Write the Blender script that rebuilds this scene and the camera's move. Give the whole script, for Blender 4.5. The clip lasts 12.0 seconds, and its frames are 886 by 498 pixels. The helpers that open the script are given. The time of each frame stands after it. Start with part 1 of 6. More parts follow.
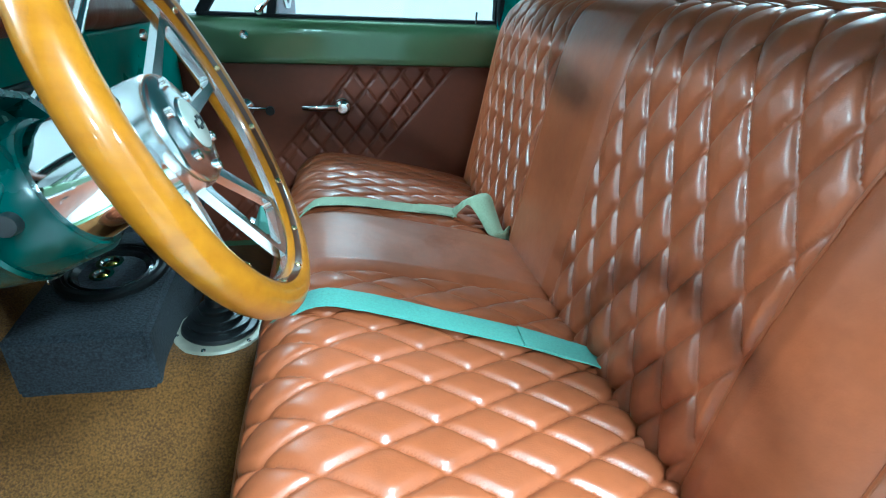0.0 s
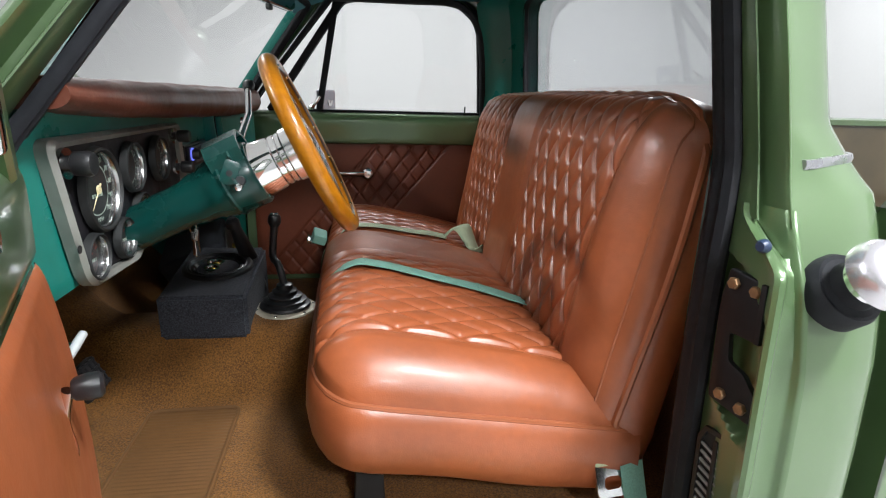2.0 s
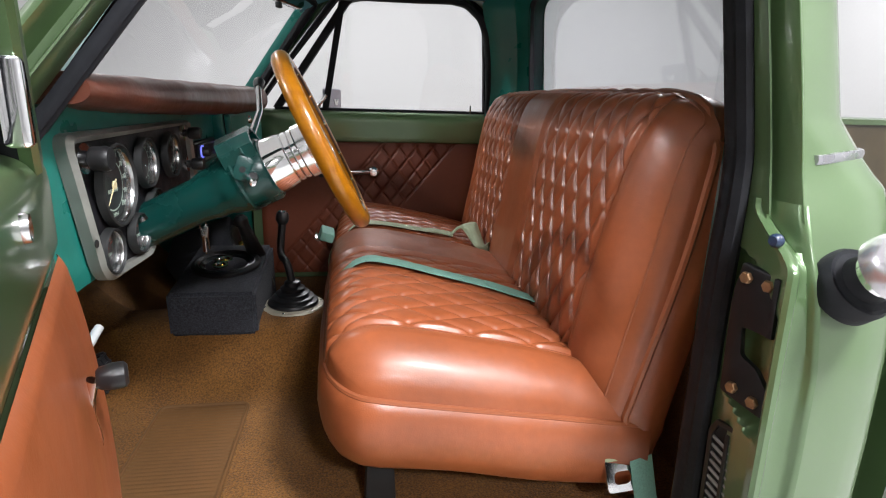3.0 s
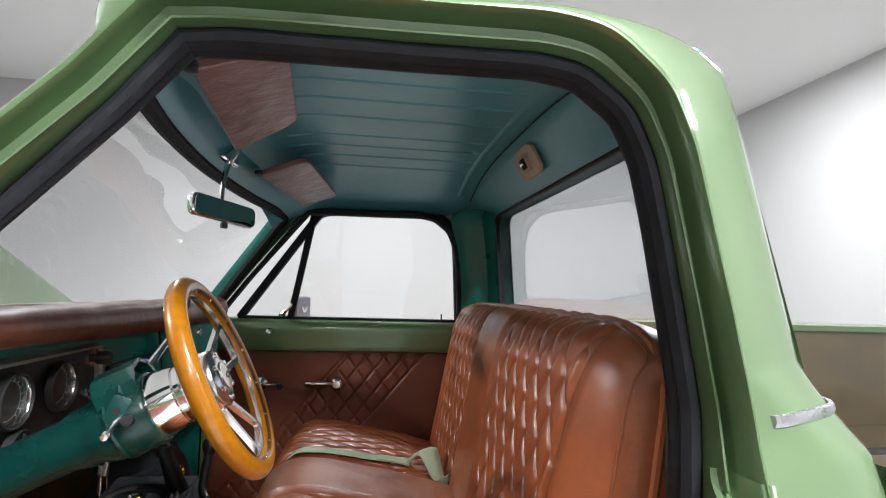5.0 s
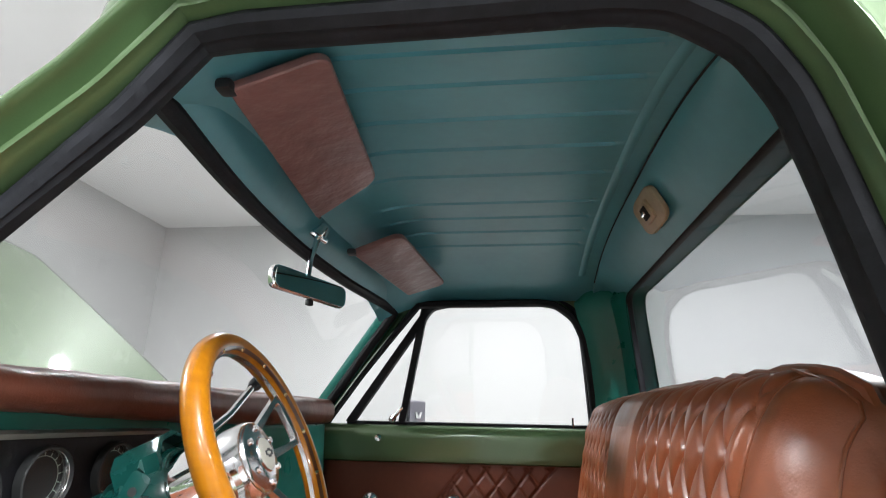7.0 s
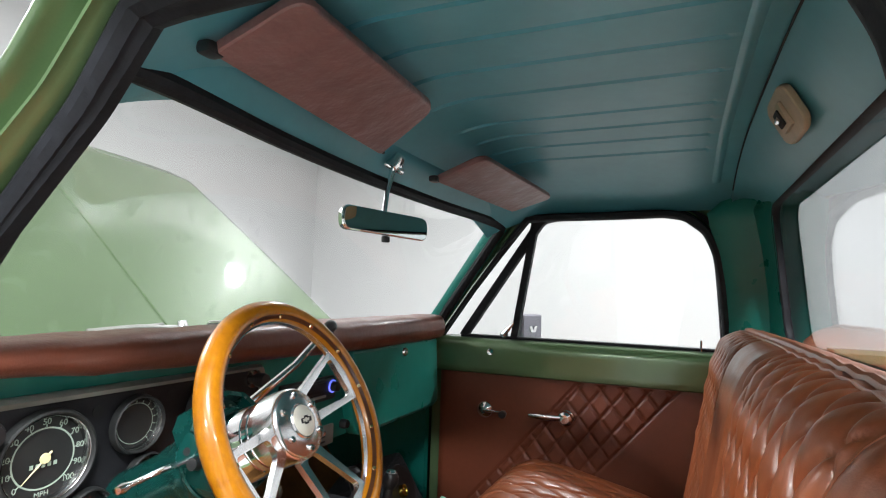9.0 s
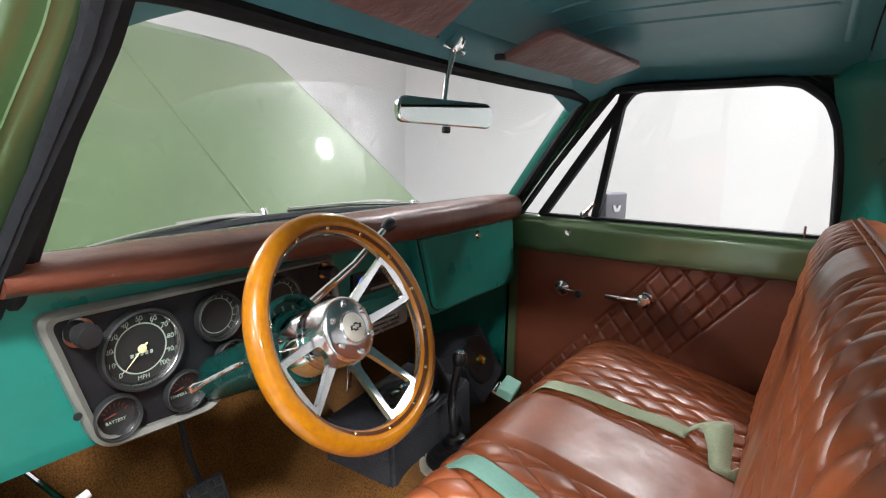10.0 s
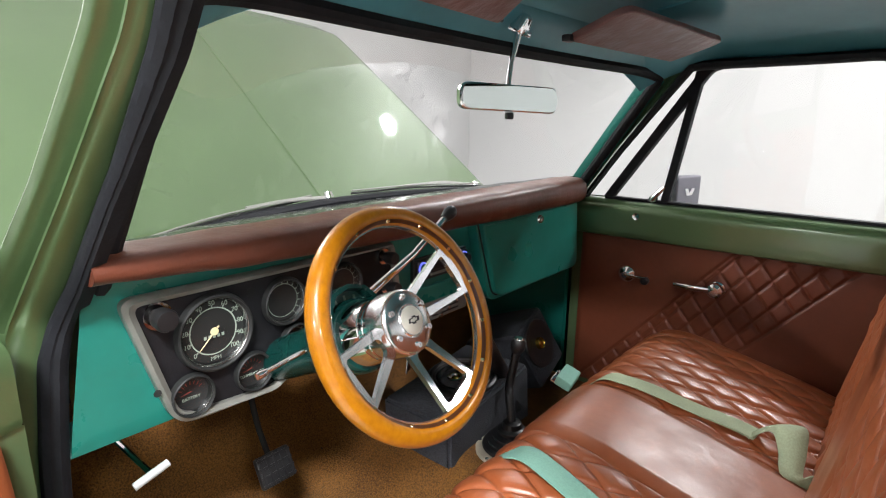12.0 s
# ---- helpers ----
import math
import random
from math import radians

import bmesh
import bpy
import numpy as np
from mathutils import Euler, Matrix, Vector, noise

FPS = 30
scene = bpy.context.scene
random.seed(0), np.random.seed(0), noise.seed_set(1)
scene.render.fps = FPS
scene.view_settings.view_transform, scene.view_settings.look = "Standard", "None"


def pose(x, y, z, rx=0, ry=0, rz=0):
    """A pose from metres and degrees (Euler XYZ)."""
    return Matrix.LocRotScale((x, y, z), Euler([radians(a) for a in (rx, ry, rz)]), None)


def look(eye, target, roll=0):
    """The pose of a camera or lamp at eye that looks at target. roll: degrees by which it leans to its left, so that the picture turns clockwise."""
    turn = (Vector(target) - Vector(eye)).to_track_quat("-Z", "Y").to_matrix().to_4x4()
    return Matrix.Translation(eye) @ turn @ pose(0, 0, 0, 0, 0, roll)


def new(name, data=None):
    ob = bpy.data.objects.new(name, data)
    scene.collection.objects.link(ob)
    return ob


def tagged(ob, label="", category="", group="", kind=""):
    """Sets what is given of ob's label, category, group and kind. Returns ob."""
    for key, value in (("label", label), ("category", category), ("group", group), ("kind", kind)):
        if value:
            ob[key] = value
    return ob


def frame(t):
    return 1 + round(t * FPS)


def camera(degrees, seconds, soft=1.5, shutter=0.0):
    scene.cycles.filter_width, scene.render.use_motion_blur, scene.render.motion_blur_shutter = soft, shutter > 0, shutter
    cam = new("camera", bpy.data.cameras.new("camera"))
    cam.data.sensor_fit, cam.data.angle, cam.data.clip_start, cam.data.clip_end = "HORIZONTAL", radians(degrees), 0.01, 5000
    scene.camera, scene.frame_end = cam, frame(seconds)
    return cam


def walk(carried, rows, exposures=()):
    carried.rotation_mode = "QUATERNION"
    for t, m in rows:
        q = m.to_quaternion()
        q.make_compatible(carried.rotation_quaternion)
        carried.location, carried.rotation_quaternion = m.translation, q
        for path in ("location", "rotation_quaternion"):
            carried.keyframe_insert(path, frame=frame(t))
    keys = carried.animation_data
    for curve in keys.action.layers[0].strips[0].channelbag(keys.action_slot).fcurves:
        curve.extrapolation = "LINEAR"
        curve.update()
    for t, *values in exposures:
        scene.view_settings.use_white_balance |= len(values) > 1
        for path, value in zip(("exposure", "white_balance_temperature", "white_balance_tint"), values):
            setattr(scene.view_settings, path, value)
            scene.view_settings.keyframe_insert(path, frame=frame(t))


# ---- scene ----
cam = camera(78.0, 12.0, soft=1.1)
PATH = [
    (0, (-0.015, -0.922, 1.346), (0.342, 0.854, 0.5), 2.5),
    (0.5, (-0.009, -1.182, 1.345), (0.341, 0.66, 0.648), 2.1),
    (1, (-0.008, -1.345, 1.333), (0.326, 0.538, 0.748), 1.7),
    (1.5, (-0.039, -1.444, 1.33), (0.285, 0.456, 0.796), 1.8),
    (2, (-0.056, -1.493, 1.332), (0.262, 0.409, 0.801), 1.7),
    (2.5, (-0.073, -1.503, 1.327), (0.244, 0.399, 0.795), 1.7),
    (2.7, (-0.075, -1.501, 1.326), (0.24, 0.401, 0.794), 1.7),
    (4.3, (-0.012, -1.461, 1.325), (0.304, 0.496, 1.059), 1.6),
    (4.5, (0.019, -1.439, 1.346), (0.331, 0.532, 1.221), 1.5),
    (5, (0.088, -1.395, 1.388), (0.368, 0.579, 1.544), 1.7),
    (5.5, (0.096, -1.339, 1.381), (0.317, 0.62, 1.719), 1.6),
    (6, (0.147, -1.272, 1.358), (0.232, 0.682, 1.78), 1.6),
    (6.5, (0.17, -1.213, 1.291), (0.094, 0.722, 1.791), 1.2),
    (6.7, (0.179, -1.203, 1.291), (0.034, 0.716, 1.836), 1.2),
    (8.3, (0.252, -1.088, 1.312), (-0.298, 0.723, 1.959), 1.9),
    (8.5, (0.268, -1.081, 1.348), (-0.342, 0.748, 1.88), 1.9),
    (9, (0.332, -1.068, 1.419), (-0.456, 0.764, 1.579), 1.9),
    (9.5, (0.401, -1.049, 1.452), (-0.557, 0.698, 1.28), 1.4),
    (10, (0.381, -1.002, 1.495), (-0.694, 0.644, 1.13), 1.0),
    (10.5, (0.359, -0.958, 1.521), (-0.787, 0.623, 1.089), 0.8),
    (11, (0.363, -0.956, 1.519), (-0.813, 0.599, 1.073), 0.8),
    (11.5, (0.364, -0.956, 1.514), (-0.83, 0.582, 1.058), 0.8),
    (12, (0.377, -0.989, 1.525), (-0.867, 0.506, 1.059), 0.7),
]
walk(cam, [(t, look(eye, target, roll)) for t, eye, target, roll in PATH],
     exposures=[(0.0, 0.82, 4300, -24), (0.5, 1.0, 4350, -25), (1.0, 0.46, 4650, -19), (1.5, 0.22, 5500, -5), (2.0, 0.12, 6100, 9), (2.5, 0.08, 6200, 13), (4.5, 0.20, 6200, 12), (5.5, 0.26, 6150, 10), (6.0, 0.42, 6150, 9), (6.7, 0.46, 6150, 9), (8.5, 0.42, 6100, 9), (9.0, 0.60, 6150, 8), (9.5, 0.54, 6200, 10), (10.5, 0.48, 6350, 12), (12.0, 0.52, 6350, 11)])

# ---- world, lights, exposure ----
world = bpy.data.worlds.new("world")
scene.world = world
world.use_nodes = True
world.node_tree.nodes["Background"].inputs[0].default_value = (0.75, 0.78, 0.82, 1)
world.node_tree.nodes["Background"].inputs[1].default_value = 0.01


def lamp(name, where, target, size_x, size_y, power, colour=(1, 0.985, 0.965)):
    data = bpy.data.lights.new(name, "AREA")
    data.shape, data.size, data.size_y, data.energy, data.color = "ELLIPSE", size_x, size_y, power, colour
    ob = new(name, data)
    ob.matrix_world = look(where, target)
    return ob


YC = 0.0          # centre line of the truck
CEIL = 3.6


# ---- materials ----
def material(name, colour, rough=0.5, metal=0.0, grain=0.0, grain_scale=40.0, stain=0.0, stain_scale=3.0, bump=0.0,
             bump_scale=200.0, coat=0.0, coat_rough=0.05, rough_var=0.0, spec=0.5, island=0.0, crease=0.0, crease_scale=14.0):
    """A surface with colour variation at two scales, uneven gloss and fine relief, in object space."""
    m = bpy.data.materials.new(name)
    m.use_nodes = True
    nt = m.node_tree
    n, l = nt.nodes, nt.links
    p = n["Principled BSDF"]
    p.inputs["Roughness"].default_value = rough
    p.inputs["Metallic"].default_value = metal
    p.inputs["Coat Weight"].default_value = coat
    p.inputs["Coat Roughness"].default_value = coat_rough
    p.inputs["Specular IOR Level"].default_value = spec
    p.inputs["Base Color"].default_value = (*colour, 1)
    tc = n.new("ShaderNodeTexCoord")
    last = None

    def noise_at(scale, detail=4.0):
        t = n.new("ShaderNodeTexNoise")
        t.inputs["Scale"].default_value = scale
        t.inputs["Detail"].default_value = detail
        l.new(tc.outputs["Object"], t.inputs["Vector"])
        return t.outputs["Fac"]

    def vary(src, amount, low=0.3, high=0.7):
        nonlocal last
        mr = n.new("ShaderNodeMapRange")
        mr.inputs["From Min"].default_value, mr.inputs["From Max"].default_value = low, high
        mr.inputs["To Min"].default_value, mr.inputs["To Max"].default_value = 1 - amount, 1 + amount
        l.new(src, mr.inputs["Value"])
        hs = n.new("ShaderNodeHueSaturation")
        l.new(mr.outputs["Result"], hs.inputs["Value"])
        if last is None:
            hs.inputs["Color"].default_value = (*colour, 1)
        else:
            l.new(last, hs.inputs["Color"])
        last = hs.outputs["Color"]

    if stain:
        vary(noise_at(stain_scale, 5), stain)
    if grain:
        vary(noise_at(grain_scale, 6), grain)
    if island:
        g = n.new("ShaderNodeNewGeometry")
        vary(g.outputs["Random Per Island"], island, 0, 1)
    if last is not None:
        l.new(last, p.inputs["Base Color"])
    if rough_var:
        mr = n.new("ShaderNodeMapRange")
        mr.inputs["From Min"].default_value, mr.inputs["From Max"].default_value = 0.3, 0.7
        mr.inputs["To Min"].default_value, mr.inputs["To Max"].default_value = max(0.02, rough - rough_var), rough + rough_var
        l.new(noise_at(stain_scale * 2.3 + 1, 5), mr.inputs["Value"])
        l.new(mr.outputs["Result"], p.inputs["Roughness"])
    if bump:
        b = n.new("ShaderNodeBump")
        b.inputs["Strength"].default_value = bump
        b.inputs["Distance"].default_value = 0.002
        l.new(noise_at(bump_scale, 5), b.inputs["Height"])
        if crease:
            c = n.new("ShaderNodeBump")
            c.inputs["Strength"].default_value, c.inputs["Distance"].default_value = crease, 0.012
            l.new(noise_at(crease_scale, 3), c.inputs["Height"])
            l.new(c.outputs["Normal"], b.inputs["Normal"])
        l.new(b.outputs["Normal"], p.inputs["Normal"])
    return m


def glass(name, tint=(1, 1, 1), base=0.075):
    """Thin clear glass: mirror gloss that grows towards grazing angles, and clear sight through the rest."""
    m = bpy.data.materials.new(name)
    m.use_nodes = True
    nt = m.node_tree
    n, l = nt.nodes, nt.links
    n.remove(n["Principled BSDF"])
    tr, gl, mx = n.new("ShaderNodeBsdfTransparent"), n.new("ShaderNodeBsdfGlossy"), n.new("ShaderNodeMixShader")
    lw, pw, ma = n.new("ShaderNodeLayerWeight"), n.new("ShaderNodeMath"), n.new("ShaderNodeMath")
    lw.inputs["Blend"].default_value = 0.5
    pw.operation, pw.inputs[1].default_value = "POWER", 4.0
    ma.operation, ma.inputs[1].default_value, ma.inputs[2].default_value = "MULTIPLY_ADD", 0.85, base
    tr.inputs["Color"].default_value = (*tint, 1)
    gl.inputs["Roughness"].default_value = 0.008
    l.new(lw.outputs["Facing"], pw.inputs[0])
    l.new(pw.outputs[0], ma.inputs[0])
    l.new(ma.outputs[0], mx.inputs[0])
    l.new(tr.outputs[0], mx.inputs[1])
    l.new(gl.outputs[0], mx.inputs[2])
    l.new(mx.outputs[0], n["Material Output"].inputs["Surface"])
    return m


def carpet_material(name, dark, light):
    m = bpy.data.materials.new(name)
    m.use_nodes = True
    nt = m.node_tree
    n, l = nt.nodes, nt.links
    p = n["Principled BSDF"]
    p.inputs["Roughness"].default_value = 0.95
    p.inputs["Sheen Weight"].default_value = 0.04
    tc = n.new("ShaderNodeTexCoord")
    fine, coarse = n.new("ShaderNodeTexNoise"), n.new("ShaderNodeTexNoise")
    fine.inputs["Scale"].default_value, fine.inputs["Detail"].default_value = 260, 3
    coarse.inputs["Scale"].default_value, coarse.inputs["Detail"].default_value = 9, 5
    mixv = n.new("ShaderNodeMath")
    mixv.operation = "MULTIPLY_ADD"
    mixv.inputs[1].default_value = 0.75
    ramp = n.new("ShaderNodeValToRGB")
    ramp.color_ramp.elements[0].position, ramp.color_ramp.elements[0].color = 0.36, (*dark, 1)
    ramp.color_ramp.elements[1].position, ramp.color_ramp.elements[1].color = 0.66, (*light, 1)
    scale = n.new("ShaderNodeMath")
    scale.operation = "MULTIPLY"
    scale.inputs[1].default_value = 0.25
    for t in (fine, coarse):
        l.new(tc.outputs["Object"], t.inputs["Vector"])
    l.new(coarse.outputs["Fac"], scale.inputs[0])
    l.new(fine.outputs["Fac"], mixv.inputs[0])
    l.new(scale.outputs[0], mixv.inputs[2])
    l.new(mixv.outputs[0], ramp.inputs[0])
    l.new(ramp.outputs[0], p.inputs["Base Color"])
    b = n.new("ShaderNodeBump")
    b.inputs["Strength"].default_value, b.inputs["Distance"].default_value = 0.9, 0.004
    l.new(fine.outputs["Fac"], b.inputs["Height"])
    l.new(b.outputs["Normal"], p.inputs["Normal"])
    return m


LEATHER = material("tan_leather", (0.275, 0.074, 0.024), 0.39, grain=0.07, grain_scale=60, stain=0.20, stain_scale=4.5, bump=0.12, bump_scale=420, rough_var=0.08, spec=0.65, coat=0.05, coat_rough=0.12, crease=0.16, crease_scale=16)
TRIM_LEATHER = material("brown_vinyl", (0.17, 0.045, 0.021), 0.42, grain=0.05, grain_scale=60, stain=0.10, stain_scale=5, bump=0.2, bump_scale=380, rough_var=0.06)
PAD = material("dash_pad_vinyl", (0.12, 0.035, 0.019), 0.38, grain=0.06, stain=0.12, stain_scale=5, bump=0.25, bump_scale=300, rough_var=0.08, crease=0.22, crease_scale=18)
VISOR = material("visor_vinyl", (0.20, 0.098, 0.090), 0.40, crease=0.45, crease_scale=24, stain=0.16, stain_scale=9, grain=0.05, bump=0.3, bump_scale=150, rough_var=0.08)
PIPING = material("piping_leather", (0.27, 0.080, 0.030), 0.35, bump=0.1)
GREEN = material("metallic_green_paint", (0.100, 0.160, 0.072), 0.48, metal=0.22, grain=0.03, grain_scale=900, stain=0.05, coat=1.0, coat_rough=0.04)
GREEN_IN = material("green_jamb_paint", (0.092, 0.155, 0.066), 0.28, metal=0.32, grain=0.03, grain_scale=500, stain=0.08, stain_scale=7, coat=0.8, coat_rough=0.08)
TEAL = material("teal_interior_paint", (0.013, 0.172, 0.138), 0.32, grain=0.03, stain=0.08, stain_scale=5, bump=0.05, bump_scale=80, rough_var=0.07)
# dash teal darkened: the column's weaker light is put into its colour
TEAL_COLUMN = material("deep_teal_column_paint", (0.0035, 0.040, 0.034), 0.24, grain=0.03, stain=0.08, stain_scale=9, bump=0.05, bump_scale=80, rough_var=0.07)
TEAL_DARK = material("teal_roof_paint", (0.080, 0.275, 0.325), 0.36, grain=0.03, stain=0.08, stain_scale=4, rough_var=0.02)
RUBBER = material("black_rubber", (0.012, 0.013, 0.016), 0.6, spec=0.2, grain=0.15, grain_scale=60, stain=0.25, stain_scale=20, bump=0.25, bump_scale=150)
BLACK = material("black_plastic", (0.012, 0.012, 0.013), 0.38, grain=0.1, stain=0.15, stain_scale=9, rough_var=0.08)
PANEL_BLACK = material("black_gauge_panel", (0.012, 0.012, 0.014), 0.48, spec=0.25, grain=0.12, stain=0.2, stain_scale=14, bump=0.15, bump_scale=300, rough_var=0.1)
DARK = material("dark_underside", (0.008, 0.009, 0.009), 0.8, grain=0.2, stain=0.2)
CHROME = material("chrome", (0.86, 0.86, 0.87), 0.08, 1.0, rough_var=0.03)
ALU = material("polished_aluminium", (0.78, 0.78, 0.79), 0.20, 1.0, grain=0.03, rough_var=0.06)
SILVER = material("worn_silver_paint", (0.26, 0.26, 0.235), 0.40, 0.45, stain=0.15, stain_scale=20, rough_var=0.1)
WHITE_WALL = material("white_wall_paint", (0.47, 0.47, 0.465), 0.85, stain=0.02, stain_scale=0.7, grain=0.01, bump=0.1, bump_scale=60)
CEILING_PAINT = material("white_ceiling_paint", (0.74, 0.73, 0.72), 0.9, stain=0.02, stain_scale=0.7)
CONCRETE = material("concrete_floor", (0.43, 0.43, 0.42), 0.4, stain=0.15, stain_scale=1.2, grain=0.06, rough_var=0.1)
CARPET = carpet_material("tan_carpet", (0.076, 0.029, 0.0036), (0.25, 0.108, 0.017))
GREY_CARPET = carpet_material("charcoal_carpet", (0.012, 0.014, 0.018), (0.055, 0.06, 0.075))
BELT = material("mint_webbing", (0.20, 0.40, 0.32), 0.7, grain=0.12, grain_scale=300, stain=0.06, bump=0.5, bump_scale=700)
BELT_PALE = material("faded_webbing", (0.36, 0.42, 0.27), 0.75, grain=0.12, grain_scale=300, stain=0.1, stain_scale=12, bump=0.5, bump_scale=700)
GLASS = glass("clear_glass", base=0.045)
DIM_GLASS = glass("rear_glass", (0.93, 0.94, 0.95))


# ---- mesh helpers ----
def link_mesh(name, bm, mat, parent=None, label="", smooth=True):
    me = bpy.data.meshes.new(name)
    bmesh.ops.recalc_face_normals(bm, faces=bm.faces)
    bm.to_mesh(me)
    bm.free()
    if smooth:
        me.polygons.foreach_set("use_smooth", [True] * len(me.polygons))
    me.materials.append(mat)
    ob = new(name, me)
    if parent is not None:
        ob.parent = parent
    if label:
        ob["label"] = label
    return ob


def part(name, bm, mat, parent, label="", smooth=True, sharp=35):
    ob = link_mesh(name, bm, mat, parent, label, smooth)
    if smooth and sharp:
        ob.data.set_sharp_from_angle(angle=radians(sharp))
    return ob


def thing(name, where, label, category, group="", kind=""):
    ob = new(name)
    ob.empty_display_size = 0.05
    ob.location = where
    return tagged(ob, label, category, group, kind)


def stay(ob):
    """Meshes are written in world places: undo the offset of the thing's own place."""
    for c in ob.children:
        c.matrix_parent_inverse = ob.matrix_basis.inverted()
    return ob


def spline(pts, n, closed=False):
    """A smooth curve through the control points, n points in all."""
    P = np.array(pts, float)
    k = len(P)
    if closed:
        Q = np.vstack([P[-1], P, P[0], P[1]])
        segs = k
    else:
        Q = np.vstack([2 * P[0] - P[1], P, 2 * P[-1] - P[-2]])
        segs = k - 1
    d = np.linalg.norm(np.diff(np.vstack([P, P[:1]]) if closed else P, axis=0), axis=1)
    cum = np.concatenate([[0], np.cumsum(d)])
    out = []
    for s in np.linspace(0, cum[-1], n, endpoint=not closed):
        i = min(int(np.searchsorted(cum, s, side="right")) - 1, segs - 1)
        t = (s - cum[i]) / max(d[i], 1e-9)
        a, b, c, e = Q[i], Q[i + 1], Q[i + 2], Q[i + 3]
        out.append(0.5 * (2 * b + (c - a) * t + (2 * a - 5 * b + 4 * c - e) * t * t + (3 * b - a - 3 * c + e) * t ** 3))
    return np.array(out)


def loft(rails, closed=False, caps=False, ring=False):
    """A skin over rails of equal point count. closed: the rails' order closes; ring: each rail closes."""
    bm = bmesh.new()
    V = [[bm.verts.new(p) for p in r] for r in rails]
    m, k = len(V), len(V[0])
    for i in range(m if closed else m - 1):
        for j in range(k if ring else k - 1):
            a, b = V[i], V[(i + 1) % m]
            bm.faces.new((a[j], a[(j + 1) % k], b[(j + 1) % k], b[j]))
    if caps:
        if closed:
            bm.faces.new([r[0] for r in V])
            bm.faces.new([r[-1] for r in reversed(V)])
        elif ring:
            bm.faces.new(V[0])
            bm.faces.new(list(reversed(V[-1])))
    return bm


def tube(pts, radius, sides=10, closed=False, flat=1.0):
    """A round bar along points; radius may be a list."""
    P = [Vector(p) for p in pts]
    n = len(P)
    R = radius if hasattr(radius, "__len__") else [radius] * n
    up, rings = None, []
    for i in range(n):
        a = P[i - 1] if (i > 0 or closed) else P[i]
        b = P[(i + 1) % n] if (i < n - 1 or closed) else P[i]
        t = (b - a).normalized()
        if up is None:
            up = t.orthogonal().normalized()
        up = (up - t * up.dot(t)).normalized()
        side = t.cross(up)
        rings.append([P[i] + (up * math.cos(2 * math.pi * j / sides) * flat + side * math.sin(2 * math.pi * j / sides)) * R[i] for j in range(sides)])
    return loft(rings, closed=closed, ring=True, caps=not closed)


def lathe(profile, m=None, n=32):
    """Turns (radius, height) pairs round z, then places them by m. Ends at radius 0 close."""
    bm = bmesh.new()
    rows = []
    for r, h in profile:
        if r < 1e-6:
            rows.append([bm.verts.new((0, 0, h))])
        else:
            rows.append([bm.verts.new((r * math.cos(2 * math.pi * j / n), r * math.sin(2 * math.pi * j / n), h)) for j in range(n)])
    for a, b in zip(rows, rows[1:]):
        for j in range(n):
            q = [a[j % len(a)], a[(j + 1) % len(a)], b[(j + 1) % len(b)], b[j % len(b)]]
            q = list(dict.fromkeys(q))
            if len(q) > 2:
                bm.faces.new(q)
    if m is not None:
        bm.transform(m)
    return bm


def block(size, m=None, bevel=0.004, segments=2, taper=None):
    """A box with rounded edges, centred, placed by m. taper: x and y scale of its top."""
    bm = bmesh.new()
    bmesh.ops.create_cube(bm, size=1)
    for v in bm.verts:
        v.co = Vector((v.co.x * size[0], v.co.y * size[1], v.co.z * size[2]))
        if taper and v.co.z > 0:
            v.co.x, v.co.y = v.co.x * taper[0], v.co.y * taper[1]
    if bevel:
        bmesh.ops.bevel(bm, geom=bm.edges[:], offset=bevel, segments=segments, affect="EDGES", profile=0.6)
    if m is not None:
        bm.transform(m)
    return bm


def slab(outline, depth, m=None, bevel=0.003, segments=2):
    """An outline in x, y given thickness along z, with rounded rims."""
    bm = bmesh.new()
    f = bm.faces.new([bm.verts.new((x, y, 0)) for x, y in outline])
    f.normal_update()
    if f.normal.z < 0:
        f.normal_flip()
    top = bmesh.ops.extrude_face_region(bm, geom=[f])["geom"]
    for v in top:
        if isinstance(v, bmesh.types.BMVert):
            v.co.z += depth
    if bevel:
        rim = [e for e in bm.edges if abs(e.verts[0].co.z - e.verts[1].co.z) < 1e-6]
        bmesh.ops.bevel(bm, geom=rim, offset=bevel, segments=segments, affect="EDGES", profile=0.6)
    if m is not None:
        bm.transform(m)
    return bm


def fillet(pts, r, n=5):
    """Rounds the corners of a closed polygon; r is one radius or one for each corner."""
    out, k = [], len(pts)
    for i, p in enumerate(pts):
        a, b, c = Vector(pts[i - 1]), Vector(p), Vector(pts[(i + 1) % k])
        rr = r[i] if hasattr(r, "__len__") else r
        u, v = (a - b).normalized(), (c - b).normalized()
        d = min(rr, (a - b).length * 0.45, (c - b).length * 0.45)
        if d < 1e-5:
            out.append(tuple(b))
            continue
        p0, p1 = b + u * d, b + v * d
        for j in range(n + 1):
            t = j / n
            out.append(tuple((1 - t) ** 2 * p0 + 2 * t * (1 - t) * b + t * t * p1))
    return out


